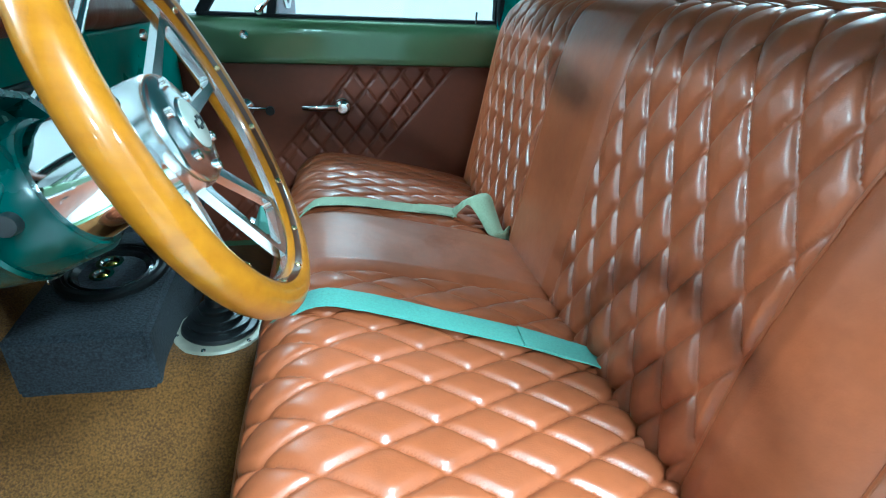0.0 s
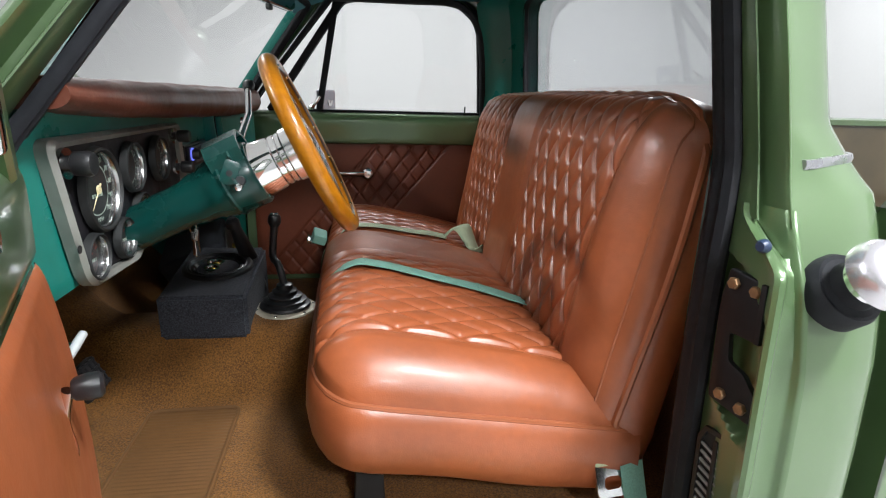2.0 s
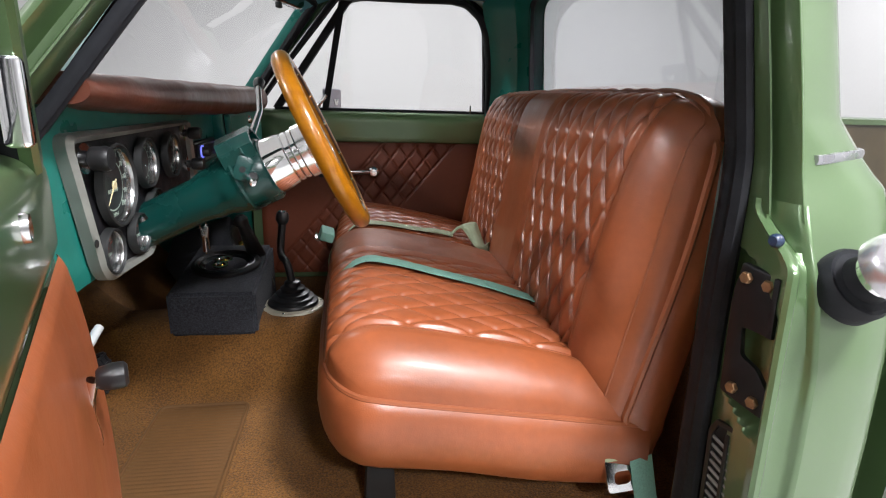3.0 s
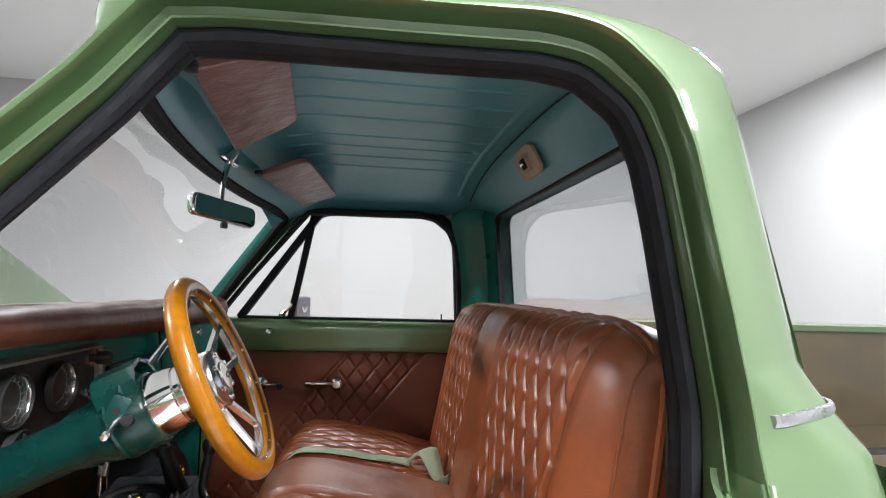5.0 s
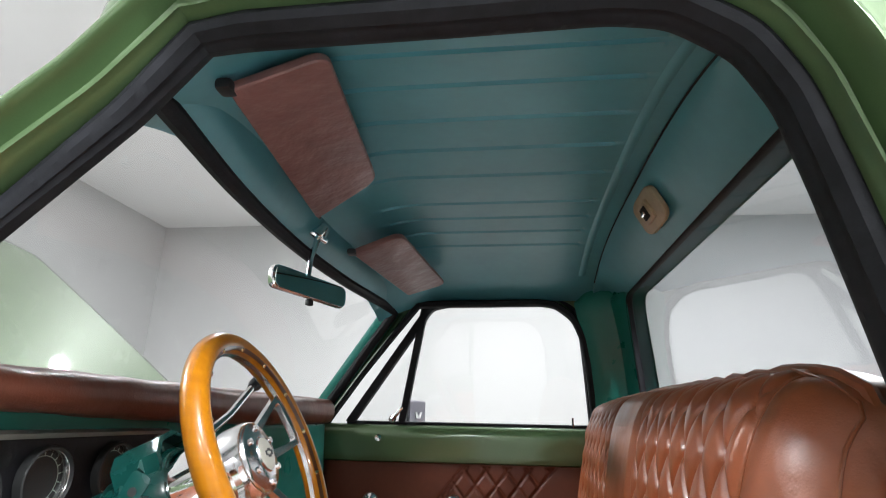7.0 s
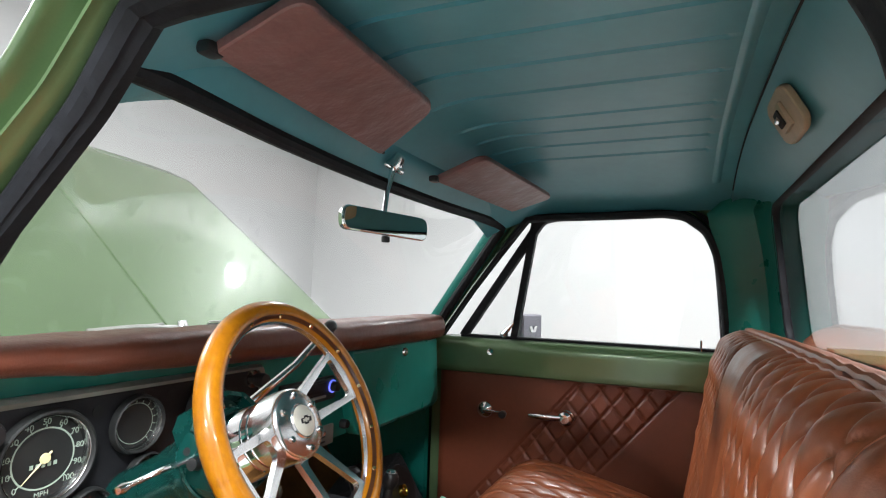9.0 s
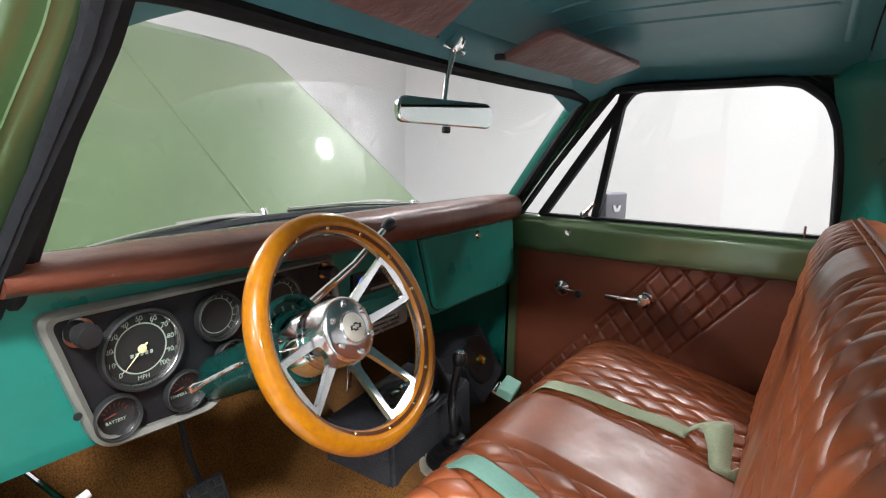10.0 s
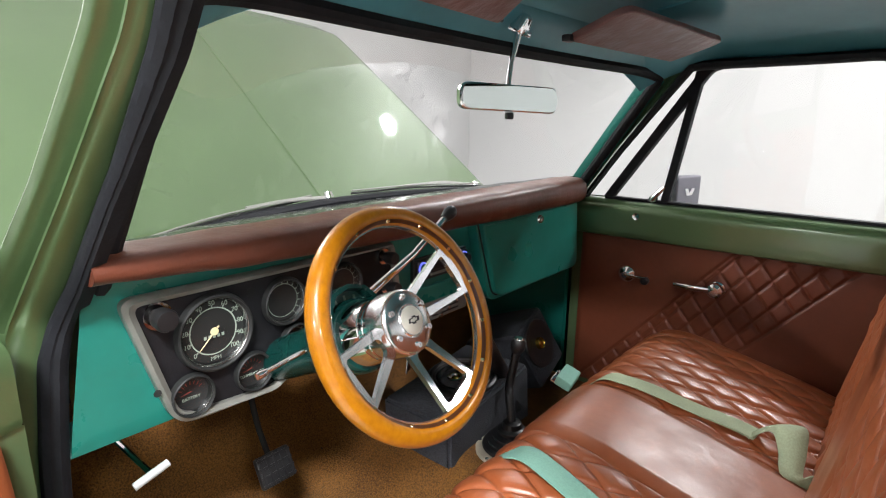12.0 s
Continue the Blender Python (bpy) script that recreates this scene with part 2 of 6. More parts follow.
def ring_frame(outer, inner, depth, m=None, bevel=0.0):
    """A flat frame between two outlines of equal count, with thickness."""
    rails = [[(x, y, 0) for x, y in outer], [(x, y, depth) for x, y in outer], [(x, y, depth) for x, y in inner], [(x, y, 0) for x, y in inner]]
    bm = loft(rails, closed=True, ring=True)
    if bevel:
        bmesh.ops.bevel(bm, geom=[e for e in bm.edges if e.calc_face_angle(0) > 0.8], offset=bevel, segments=2, affect="EDGES")
    if m is not None:
        bm.transform(m)
    return bm


def frame_matrix(origin, xdir, ydir):
    """Local x and y along the given directions."""
    x = Vector(xdir).normalized()
    z = x.cross(Vector(ydir)).normalized()
    y = z.cross(x)
    m = Matrix((x, y, z)).transposed().to_4x4()
    m.translation = Vector(origin)
    return m


def along(origin, axis, hint=(0, 0, 1)):
    """Local z along the axis, local y as near the hint as can be."""
    z = Vector(axis).normalized()
    y = (Vector(hint) - z * z.dot(Vector(hint)))
    y = y.normalized() if y.length > 1e-4 else z.orthogonal().normalized()
    x = y.cross(z)
    m = Matrix((x, y, z)).transposed().to_4x4()
    m.translation = Vector(origin)
    return m


def merge(*bms):
    out = bmesh.new()
    for b in bms:
        me = bpy.data.meshes.new("t")
        b.to_mesh(me)
        b.free()
        out.from_mesh(me)
        bpy.data.meshes.remove(me)
    return out


# ---- lights at ceiling height: some traced from shadows and glints, others added as fill ----
for lx, ly, power, size in ((1.15, -2.1, 200, 0.6), (0.9, -4.4, 175, 0.6), (-0.4, -7.6, 60, 0.7), (-3.9, -0.5, 178, 0.45), (3.2, -2.0, 62, 0.5), (-1.8, 2.9, 40, 0.20), (0.35, 3.1, 76, 0.6), (3.0, 2.6, 95, 0.45)):
    lamp("ceiling_fixture_light", (lx, ly, CEIL - 0.05), (lx, ly + 0.001, 0), size, size, power)


# ---- the room ----
def slab_box(name, lo, hi, mat, label, category, parent=None):
    c = [(a + b) / 2 for a, b in zip(lo, hi)]
    s = [b - a for a, b in zip(lo, hi)]
    ob = link_mesh(name, block(s, pose(*c), 0), mat, smooth=False)
    return tagged(ob, label, category, "", "structure")


RX0, RX1, RY0, RY1 = -4.25, 4.45, -8.4, 5.1
slab_box("floor", (RX0, RY0, -0.1), (RX1, RY1, 0.0), CONCRETE, "smooth grey concrete floor of a showroom", "floor")
slab_box("wall_west", (RX0 - 0.15, RY0 - 0.15, 0), (RX0, RY1 + 0.15, CEIL), WHITE_WALL, "plain white painted wall", "wall")
slab_box("wall_east", (RX1, RY0 - 0.15, 0), (RX1 + 0.15, RY1 + 0.15, CEIL), WHITE_WALL, "plain white painted wall", "wall")
slab_box("wall_south", (RX0, RY0 - 0.15, 0), (RX1, RY0, CEIL), WHITE_WALL, "plain white painted wall", "wall")
slab_box("wall_north", (RX0, RY1, 0), (RX1, RY1 + 0.15, CEIL), WHITE_WALL, "plain white painted wall", "wall")
slab_box("ceiling", (RX0 - 0.15, RY0 - 0.15, CEIL), (RX1 + 0.15, RY1 + 0.15, CEIL + 0.12), CEILING_PAINT, "plain white painted ceiling", "ceiling")


# ---- the cab's shell ----
def mirror_y(pts):
    return [(p[0], 2 * YC - p[1], p[2]) for p in pts]


# door opening: x and z of the seal's inner edge, its y, the depth and y of the outer lip
OPENING = [
    (-0.466, 0.560, -0.830, 0.050, -0.95),
    (-0.466, 0.800, -0.822, 0.050, -0.94),
    (-0.465, 1.050, -0.804, 0.050, -0.915),
    (-0.464, 1.190, -0.788, 0.050, -0.89),
    (-0.460, 1.235, -0.778, 0.050, -0.875),
    (-0.440, 1.270, -0.770, 0.048, -0.862),
    (-0.322, 1.426, -0.744, 0.047, -0.818),
    (-0.192, 1.583, -0.714, 0.049, -0.788),
    (-0.127, 1.664, -0.710, 0.052, -0.785),
    (-0.090, 1.667, -0.710, 0.052, -0.790),
    (-0.020, 1.668, -0.710, 0.051, -0.795),
    (0.140, 1.669, -0.710, 0.053, -0.795),
    (0.295, 1.672, -0.710, 0.054, -0.795),
    (0.350, 1.663, -0.711, 0.053, -0.797),
    (0.405, 1.620, -0.714, 0.046, -0.803),
    (0.430, 1.560, -0.720, 0.038, -0.815),
    (0.444, 1.470, -0.729, 0.034, -0.830),
    (0.453, 1.370, -0.744, 0.034, -0.850),
    (0.460, 1.260, -0.764, 0.034, -0.872),
    (0.450, 1.190, -0.780, 0.036, -0.905),
    (0.440, 1.110, -0.790, 0.052, -0.935),
    (0.435, 1.000, -0.797, 0.064, -0.950),
    (0.434, 0.860, -0.802, 0.066, -0.955),
    (0.436, 0.640, -0.806, 0.066, -0.955),
]


N_OPEN = 420


def opening_rails(n=N_OPEN):
    P = np.array(OPENING)
    run = np.concatenate([[0], np.cumsum(np.linalg.norm(np.diff(P[:, :2], axis=0), axis=1))])
    even = np.linspace(0, run[-1], n)
    corner = next(k for k, row in enumerate(OPENING) if row[0] == -0.127)
    ic = int(np.argmin(np.abs(even - run[corner])))
    even[ic] = run[corner]
    base = np.stack([np.interp(even, run, P[:, c]) for c in range(5)], axis=1)
    for _ in range(6):
        sharp = base[ic].copy()
        base[1:-1] = (base[:-2] + 2 * base[1:-1] + base[2:]) / 4
        base[ic] = sharp
    # the two runs meet in a mitre at the upper front corner
    tang = np.concatenate([np.gradient(base[:ic + 1, [0, 1]], axis=0)[:-1], np.zeros((1, 2)), np.gradient(base[ic:, [0, 1]], axis=0)[1:]])
    tang[ic] = 1
    tang /= np.linalg.norm(tang, axis=1)[:, None]
    mitre = tang[ic - 2] + tang[ic + 2]
    tang[ic] = mitre / (1 + float(tang[ic - 2] @ tang[ic + 2]))
    nx, nz = -tang[:, 1], tang[:, 0]
    slim = np.clip(0.40 + 0.45 * (base[:, 0] + 0.30) / 0.17, 0.40, 1.0) + 0.3 * np.clip((1.30 - base[:, 1]) / 0.1, 0, 1) * (base[:, 0] < 0)      # the seal is slimmer on the windscreen post

    inner = 0.006 + 0.010 * np.clip((-0.127 - base[:, 0]) / 0.20, 0, 1) * (base[:, 1] > 1.27)

    def rail(d, k, lift=0.0, dy=0.0):
        """d: share of the depth outwards; k: share of the way to the lip's y."""
        o = base[:, 3] * d + lift * (0.55 + 0.45 * slim if d == 0 else 1.0)
        return [(base[i, 0] + nx[i] * o[i], base[i, 2] + (base[i, 4] - base[i, 2]) * k + (inner[i] if dy == "in" else dy * slim[i]), base[i, 1] + nz[i] * o[i]) for i in range(n)]
    return rail


rail = opening_rails()
cab = thing("truck_cab", (0.0, YC, 0.45), "metallic green pickup cab with teal painted inside", "truck cab")


def both_sides(name, bm_of, mat, label=""):
    """A part on the driver's side and its twin on the other."""
    a = part(name, bm_of(lambda p: p), mat, cab, label)
    b = part(name, bm_of(mirror_y), mat, cab, label)
    return a, b


# rubber seal round each opening
def seal_mesh(side):
    wear = random.Random(5)
    ragged = [wear.uniform(-1, 1) for _ in range(N_OPEN)]

    def worn(points, amount):
        return [(p[0] + amount * 0.5 * ragged[i], p[1] + amount * ragged[-i - 1], p[2] + amount * 0.5 * ragged[(i * 7) % N_OPEN]) for i, p in enumerate(points)]
    return loft([side(worn(rail(*k), 0.0004 if -0.03 < (k[3] if k[3] != "in" else 0) < -0.005 else 0.00005)) for k in ((0, 0, 0.004, "in"), (0, 0, -0.001, 0.0), (0, 0, -0.003, -0.010), (0, 0, 0.0, -0.017), (0, 0, 0.001, -0.020), (0, 0, 0.0, -0.026), (0, 0, 0.006, -0.038), (0, 0, 0.014, -0.042), (0, 0, 0.022, -0.038), (0, 0, 0.024, -0.01), (0, 0, 0.016, "in"))], closed=True, caps=True)


# painted flange, crease, recess and drip lip
LOW_POST = next(i for i in range(N_OPEN // 2, N_OPEN) if rail(0, 0)[i][2] < 1.19)


def jamb_mesh(side):
    return loft([side(rail(*k)[:LOW_POST]) for k in ((0.10, 0.08, 0.018), (0.30, 0.42, 0.006), (0.40, 0.53, 0.003), (0.45, 0.60, 0.002), (0.48, 0.66, 0.0), (0.52, 0.68, 0.0), (0.56, 0.64, 0.0), (0.60, 0.54, 0.0), (0.64, 0.50, 0.0), (0.82, 0.55, 0), (0.87, 0.64, 0), (0.89, 0.84, 0), (0.91, 0.95, 0), (0.95, 1.0, 0), (1.0, 1.0, 0), (1.05, 0.97, 0.002), (1.06, 0.85, 0.004))])


both_sides("door_seal", seal_mesh, RUBBER, "worn black rubber door seal")
both_sides("door_jamb", jamb_mesh, GREEN_IN)

# lower latch post: a broad face with a pocket for the striker, a rounded ridge, a channel and the outer lip
edge_in, edge_out = rail(0.10, 0.08, 0.018), rail(1.0, 1.0)
POCKET = [(0.06, 1.137), (0.55, 1.120), (0.94, 1.075), (0.94, 0.905), (0.80, 0.900), (0.06, 0.945)]


def pocket_depth(a, z):
    """How far a spot of the face lies inside the pocket's outline, eased over its walls."""
    best = 9.0
    for (ax, az), (bx, bz) in zip(POCKET, POCKET[1:] + POCKET[:1]):
        ex, ez = (bx - ax) * 0.125, bz - az
        best = min(best, ((a - ax) * 0.125 * ez - (z - az) * ex) / math.hypot(ex, ez))
    t = min(1.0, max(0.0, (best + 0.004) / 0.014))
    return t * t * (3 - 2 * t)


def post_panel(side):
    rows = []
    for i in range(LOW_POST - 4, N_OPEN):
        (sx, sy, z), (lx, ly, _) = edge_in[i], edge_out[i]
        low = min(1.0, max(0.0, (1.20 - z) / 0.07))
        low = low * low * (3 - 2 * low)
        rx, ry = sx - 0.004 - 0.012 * low, sy - 0.045 - 0.088 * low
        row = [(sx, sy), (sx - 0.002, sy - 0.010)]
        for a in np.linspace(0.04, 0.93, 26):
            deep = 0.028 * pocket_depth(a, z) * low
            row.append((sx - 0.002 + (rx - sx) * a + deep, sy - 0.010 + (ry + 0.010 - sy) * a))
        row += [(rx - 0.004, ry - 0.002), (rx - 0.005, ry - 0.006), (rx - 0.001, ry - 0.011), (rx + 0.006, ry - 0.012), (rx + 0.013, ry - 0.006), (rx + 0.018, ry + 0.004)]
        row += [(rx + 0.024, ry + 0.006), (lx - 0.010, ry + 0.004), (lx - 0.005, ly + 0.008), (lx - 0.002, ly + 0.003), (lx + 0.001, ly), (lx + 0.006, ly - 0.001)]
        rows.append(side([(x, y, z) for x, y in row]))
    return loft(rows)


both_sides("latch_post", post_panel, GREEN_IN)

# outer roof skin between the two lips, with a crown
lip = np.array(rail(1.05, 0.93, 0.003))
i0 = int(np.argmin(np.abs(lip[:, 0] + 0.207) + (lip[:, 2] < 1.6)))
i1 = int(np.argmin(np.abs(lip[:, 0] - 0.43) + 3 * (lip[:, 2] < 1.6)))


def skin_point(i, q):
    """The outer skin, q metres inside the lip at station i: the roof's crown and the rounded rear corner."""
    x, y, z = lip[i]
    roofy = min(1.0, max(0.0, (z - 1.60) / 0.10))
    rear = min(1.0, max(0.0, (x - 0.12) / 0.30)) ** 2 if z > 1.60 else 1.0
    low = min(1.0, max(0.0, (1.70 - z) / 0.45))
    square = min(1.0, max(0.0, (1.31 - z) / 0.09))
    back = 0.598 + 0.044 * low + 0.03 * square
    tight = 0.040 - 0.004 * min(1.0, max(0.0, (1.66 - z) / 0.16))
    turn = (1 - math.exp(-q / tight)) * (1 - square) + square * (1 - (1 - min(1.0, q / 0.16)) ** 4) ** 0.25
    w = max(0.0, 1 - q / abs(y - YC))
    crown = (0.112 * (1 - w ** 3.4) * (1 - 0.80 * rear) + 0.02 * rear * (1 - w ** 6)) * roofy
    bow = -0.085 * (1 - w * w) * min(1.0, max(0.0, -x / 0.2))
    s = min(1.0, max(0.0, (-0.150 - x) / 0.057)) if z > 1.60 else 0.0
    nose = 0.030 * math.sqrt(max(0.0, math.sin(math.pi * s))) * (1 - math.exp(-q / 0.007))
    return (x + (back - x) * rear * turn + bow - 0.80 * nose, y + q, z + crown + 0.60 * nose + 0.006 * (1 - math.exp(-q / 0.004)))


FULL = [0, 0.0005, 0.001, 0.002, 0.003, 0.008, 0.015, 0.025, 0.04, 0.06, 0.085, 0.12, 0.16, 0.22, 0.30, 0.40, 0.50, 0.60, 0.70]
roof_rows = []
for i in range(i0, i1 + 1):
    half = [skin_point(i, q) for q in FULL if q < abs(lip[i][1] - YC) - 0.02]
    mid = [skin_point(i, abs(lip[i][1] - YC))]
    n_half = min(len([q for q in FULL if q < abs(lip[k][1] - YC) - 0.02]) for k in (i0, i1))
    half = half[:n_half]
    roof_rows.append(half + mid + mirror_y(half)[::-1])
part("roof", loft(roof_rows), GREEN, cab)


def corner_mesh(side):
    return loft([side([skin_point(i, q) for q in FULL[:13]]) for i in range(i1, len(lip))])


both_sides("rear_corner", corner_mesh, GREEN)

# back wall with the window's opening
RW = fillet([(-0.610, 1.315), (0.610, 1.315), (0.580, 1.672), (-0.580, 1.672)], 0.06, 6)


def back_x(z):
    return 0.598 - 0.10 * max(0.0, (z - 1.30))


def panel_with_hole(outer, inner, place):
    """A sheet between an outer polygon and a hole, both seen from the hole's middle."""
    cx = sum(p[0] for p in inner) / len(inner)
    cy = sum(p[1] for p in inner) / len(inner)
    far = []
    for x, y in inner:
        best = 9.0
        for (ax, ay), (bx, by) in zip(outer, outer[1:] + outer[:1]):
            dx, dy, ex, ey = x - cx, y - cy, bx - ax, by - ay
            den = dx * ey - dy * ex
            if abs(den) > 1e-9:
                t = ((ax - cx) * ey - (ay - cy) * ex) / den
                u = ((ax - cx) * dy - (ay - cy) * dx) / den
                if t > 0 and -1e-6 <= u <= 1 + 1e-6:
                    best = min(best, t)
        far.append((cx + (x - cx) * best, cy + (y - cy) * best))
    rows = [[place((a[0] * (1 - t) + b[0] * t, a[1] * (1 - t) + b[1] * t)) for a, b in zip(inner, far)] for t in (0, 0.1, 0.4, 1)]
    return loft(rows, ring=True)


def back_place(dx):
    return lambda p: (back_x(p[1]) + dx, YC + p[0], p[1])


outer_back = [(-0.72, 0.5), (0.72, 0.5), (0.755, 1.3), (0.66, 1.745), (-0.66, 1.745), (-0.755, 1.3)]
part("rear_panel_inner", panel_with_hole(outer_back, RW, back_place(0.0)), TEAL_DARK, cab, "teal painted inner rear panel")
part("rear_panel_outer", panel_with_hole(outer_back, RW, back_place(0.055)), GREEN, cab)
part("rear_window_seal", loft([[back_place(d)((p[0] * k, 1.4935 + (p[1] - 1.4935) * k)) for p in RW] for d, k in ((-0.004, 1.012), (-0.006, 0.992), (-0.002, 0.982), (0.008, 0.980), (0.012, 0.99), (0.055, 1.02))], closed=True, ring=True), RUBBER, cab, "black rubber window gasket")
rear_glass = part("rear_window", loft([[back_place(d)(p) for p in RW] for d in (0.004, 0.008)], ring=True, caps=True), DIM_GLASS, cab, "clear curved rear window glass", smooth=False)
rear_glass.visible_shadow = False

# headliner: stamped steel with long ribs, and a sloping rear header
RIB_Y = [YC + v for v in (-0.570, -0.458, -0.330, -0.205, -0.075, 0.087, 0.190, 0.292, 0.392)]


def headliner_z(x, y):
    w = abs(y - YC) / 0.76
    z = 1.806 - 0.120 * w ** 3.2
    front = max(0.0, (-0.03 - x) / 0.24)
    z -= 0.09 * front ** 1.6
    if -0.11 < x < 0.405:
        edge = min(1.0, (x + 0.11) / 0.02, (0.405 - x) / 0.02)
        for ry in RIB_Y:
            d = abs(y - ry)
            if d < 0.008:
                z += 0.012 * edge * (1 - d / 0.008) ** 0.5
    return z


ys = sorted(set([YC + v for v in np.linspace(-0.745, 0.745, 60)] + [r + o for r in RIB_Y for o in (-0.008, -0.0065, -0.004, 0, 0.004, 0.0065, 0.008)]))
xs = sorted(set(list(np.linspace(-0.26, 0.475, 30)) + [-0.11, -0.10, -0.09, 0.405, 0.395, 0.385]))
rows = []
for x in xs:
    rows.append([(x - 0.06 * (1 - ((y - YC) / 0.75) ** 2) * max(0, -x / 0.3), y * (1 - 0.085 * min(1.0, max(0.0, (-0.08 - x) / 0.16))), headliner_z(x, y)) for y in ys])
part("headliner", loft(rows), TEAL_DARK, cab, "teal painted steel roof lining with long ribs")
# raised cross bead behind the ribs
part("roof_bead", loft([[(0.420 + 0.022 * u, y, headliner_z(0.43, y) - 0.0028 * math.sin(math.pi * u)) for y in np.linspace(YC - 0.60, YC + 0.60, 24)] for u in np.linspace(0, 1, 7)]), TEAL_DARK, cab)
part("roof_seam", tube([(0.4755, y, headliner_z(0.47, y) - 0.004) for y in np.linspace(YC - 0.64, YC + 0.64, 24)], 0.0022, 6), DARK, cab, "dark seam between lining and header")
# rear header sloping from the lining to the rear window
part("rear_header", loft([[(0.474, y, headliner_z(0.47, y) + 0.006), (0.478, y, headliner_z(0.47, y) - 0.012), (0.495, y, 1.770 - 0.06 * (abs(y - YC) / 0.7) ** 3), (0.530, y, 1.712), (0.552, y, 1.690), (0.560, y, 1.676)] for y in np.linspace(YC - 0.72, YC + 0.72, 31)]), TEAL_DARK, cab, "teal painted header over the rear window")


# inner pillars: the rear corner posts and the windscreen posts
def rear_post(side):
    rows = []
    for z in np.linspace(0.98, 1.76, 20):
        k = max(0.0, (z - 1.28) / 0.42)
        y0 = -0.775 + 0.06 * min(1.0, k)
        xf = 0.462 - 0.05 * max(0.0, k) ** 2 * (z < 1.70)
        rows.append(side([(xf - 0.005, y0 + 0.012, z), (xf + 0.012, y0 + 0.025, z), (xf + 0.05, y0 + 0.035, z), (xf + 0.11, y0 + 0.05, z), (back_x(z) - 0.012, y0 + 0.085, z), (back_x(z) - 0.004, y0 + 0.16, z)]))
    return loft(rows)


def side_carpet(side):
    rows = []
    for z in np.linspace(0.535, 1.0, 10):
        rows.append(side([(0.468, -0.770, z), (0.472, -0.752, z), (0.50, -0.745, z), (0.56, -0.735, z), (0.590, -0.715, z), (0.592, -0.60, z), (0.592, 0.0, z)]))
    return loft(rows)


both_sides("side_carpet", side_carpet, CARPET, "tan carpet on the lower cab corner")
both_sides("rear_post", rear_post, TEAL, "teal painted inner corner post")


def front_post(side):
    rows = []
    for t in np.linspace(0, 0.92, 14):
        x, z = -0.462 + 0.285 * t, 1.27 + 0.395 * t
        y = -0.765 + 0.055 * t
        rows.append(side([(x - 0.002, y, z + 0.004), (x - 0.012, y + 0.012, z + 0.010), (x - 0.022, y + 0.024, z + 0.016), (x - 0.034, y + 0.026, z + 0.024), (x - 0.05, y + 0.018, z + 0.034)]))
    return loft(rows)


both_sides("windscreen_post", front_post, TEAL, "teal painted windscreen post")


# outer windscreen post skin
def post_skin(side):
    rows = []
    first = int(np.argmax(lip[:, 2] > 1.27))
    for i in range(first, i0 + 14, 3):
        x, y, z = lip[min(i, i0 + 10)]
        rows.append(side([(x, y, z), (x - 0.006, y + 0.010, z + 0.007), (x - 0.016, y + 0.035, z + 0.012), (x - 0.024, y + 0.050, z + 0.010), (x - 0.026, y + 0.062, z - 0.002)]))
    return loft(rows)


both_sides("post_skin", post_skin, GREEN)

# windscreen: gasket and curved glass
LOWER = [(-0.480, -0.735, 1.270), (-0.61, -0.63, 1.282), (-0.735, -0.36, 1.294), (-0.785, 0.0, 1.298), (-0.735, 0.36, 1.294), (-0.61, 0.63, 1.282), (-0.480, 0.735, 1.270)]
UPPER = [(-0.214, -0.700, 1.645), (-0.238, -0.61, 1.662), (-0.282, -0.33, 1.668), (-0.300, 0.0, 1.670), (-0.282, 0.33, 1.668), (-0.238, 0.61, 1.662), (-0.214, 0.700, 1.645)]
LOWER = [(x, YC + y, z) for x, y, z in LOWER]
UPPER = [(x, YC + y, z) for x, y, z in UPPER]


def along_side(a, b):
    return [tuple(p + (q - p) * t for p, q in zip(a, b)) for t in (0.06, 0.3, 0.5, 0.7, 0.94)]


WS = spline(LOWER + along_side(LOWER[-1], UPPER[-1]) + UPPER[::-1] + along_side(UPPER[0], LOWER[0]), 160, closed=True)
part("windscreen_gasket", tube(WS, 0.016, 10, closed=True), RUBBER, cab, "black rubber windscreen gasket")
lower, upper = spline(LOWER, 33), spline(UPPER, 33)
ws_rows = []
for t in np.linspace(0, 1, 9):
    ws_rows.append([tuple(np.array(a) * (1 - t) + np.array(b) * t + np.array((-0.02 * 4 * t * (1 - t), 0, 0.012 * 4 * t * (1 - t)))) for a, b in zip(lower, upper)])
ws = part("windscreen", loft(ws_rows), GLASS, cab, "clear curved windscreen glass")
ws.visible_shadow = False
# header strip inside, over the windscreen
part("front_header", loft([[(u[0] + dx * (1 - 0.7 * min(1.0, max(0.0, (abs(u[1]) - 0.58) / 0.10))), u[1] * 0.985, u[2] + dz * (1 - 0.75 * min(1.0, max(0.0, (abs(u[1]) - 0.58) / 0.10)))) for u in upper] for dx, dz in ((-0.006, -0.012), (0.008, 0.004), (0.020, 0.018), (0.036, 0.040), (0.05, 0.075))]), TEAL_DARK, cab, "teal painted header over the windscreen")

# floor, toe board, firewall, kick panels
FLOOR_Z = 0.575


def floor_z(x, y):
    """The cab floor: flat wells, a wide gearbox hump and the toe board rising in front."""
    d = abs(y - YC)
    hump = 0.160 / (1 + math.exp((d - 0.125) / 0.024))
    toe = 0.30 * max(0.0, (-0.70 - x) / 0.27) ** 1.25
    return FLOOR_Z + hump * min(1.0, max(0.25, (0.55 - x) / 0.5)) + toe


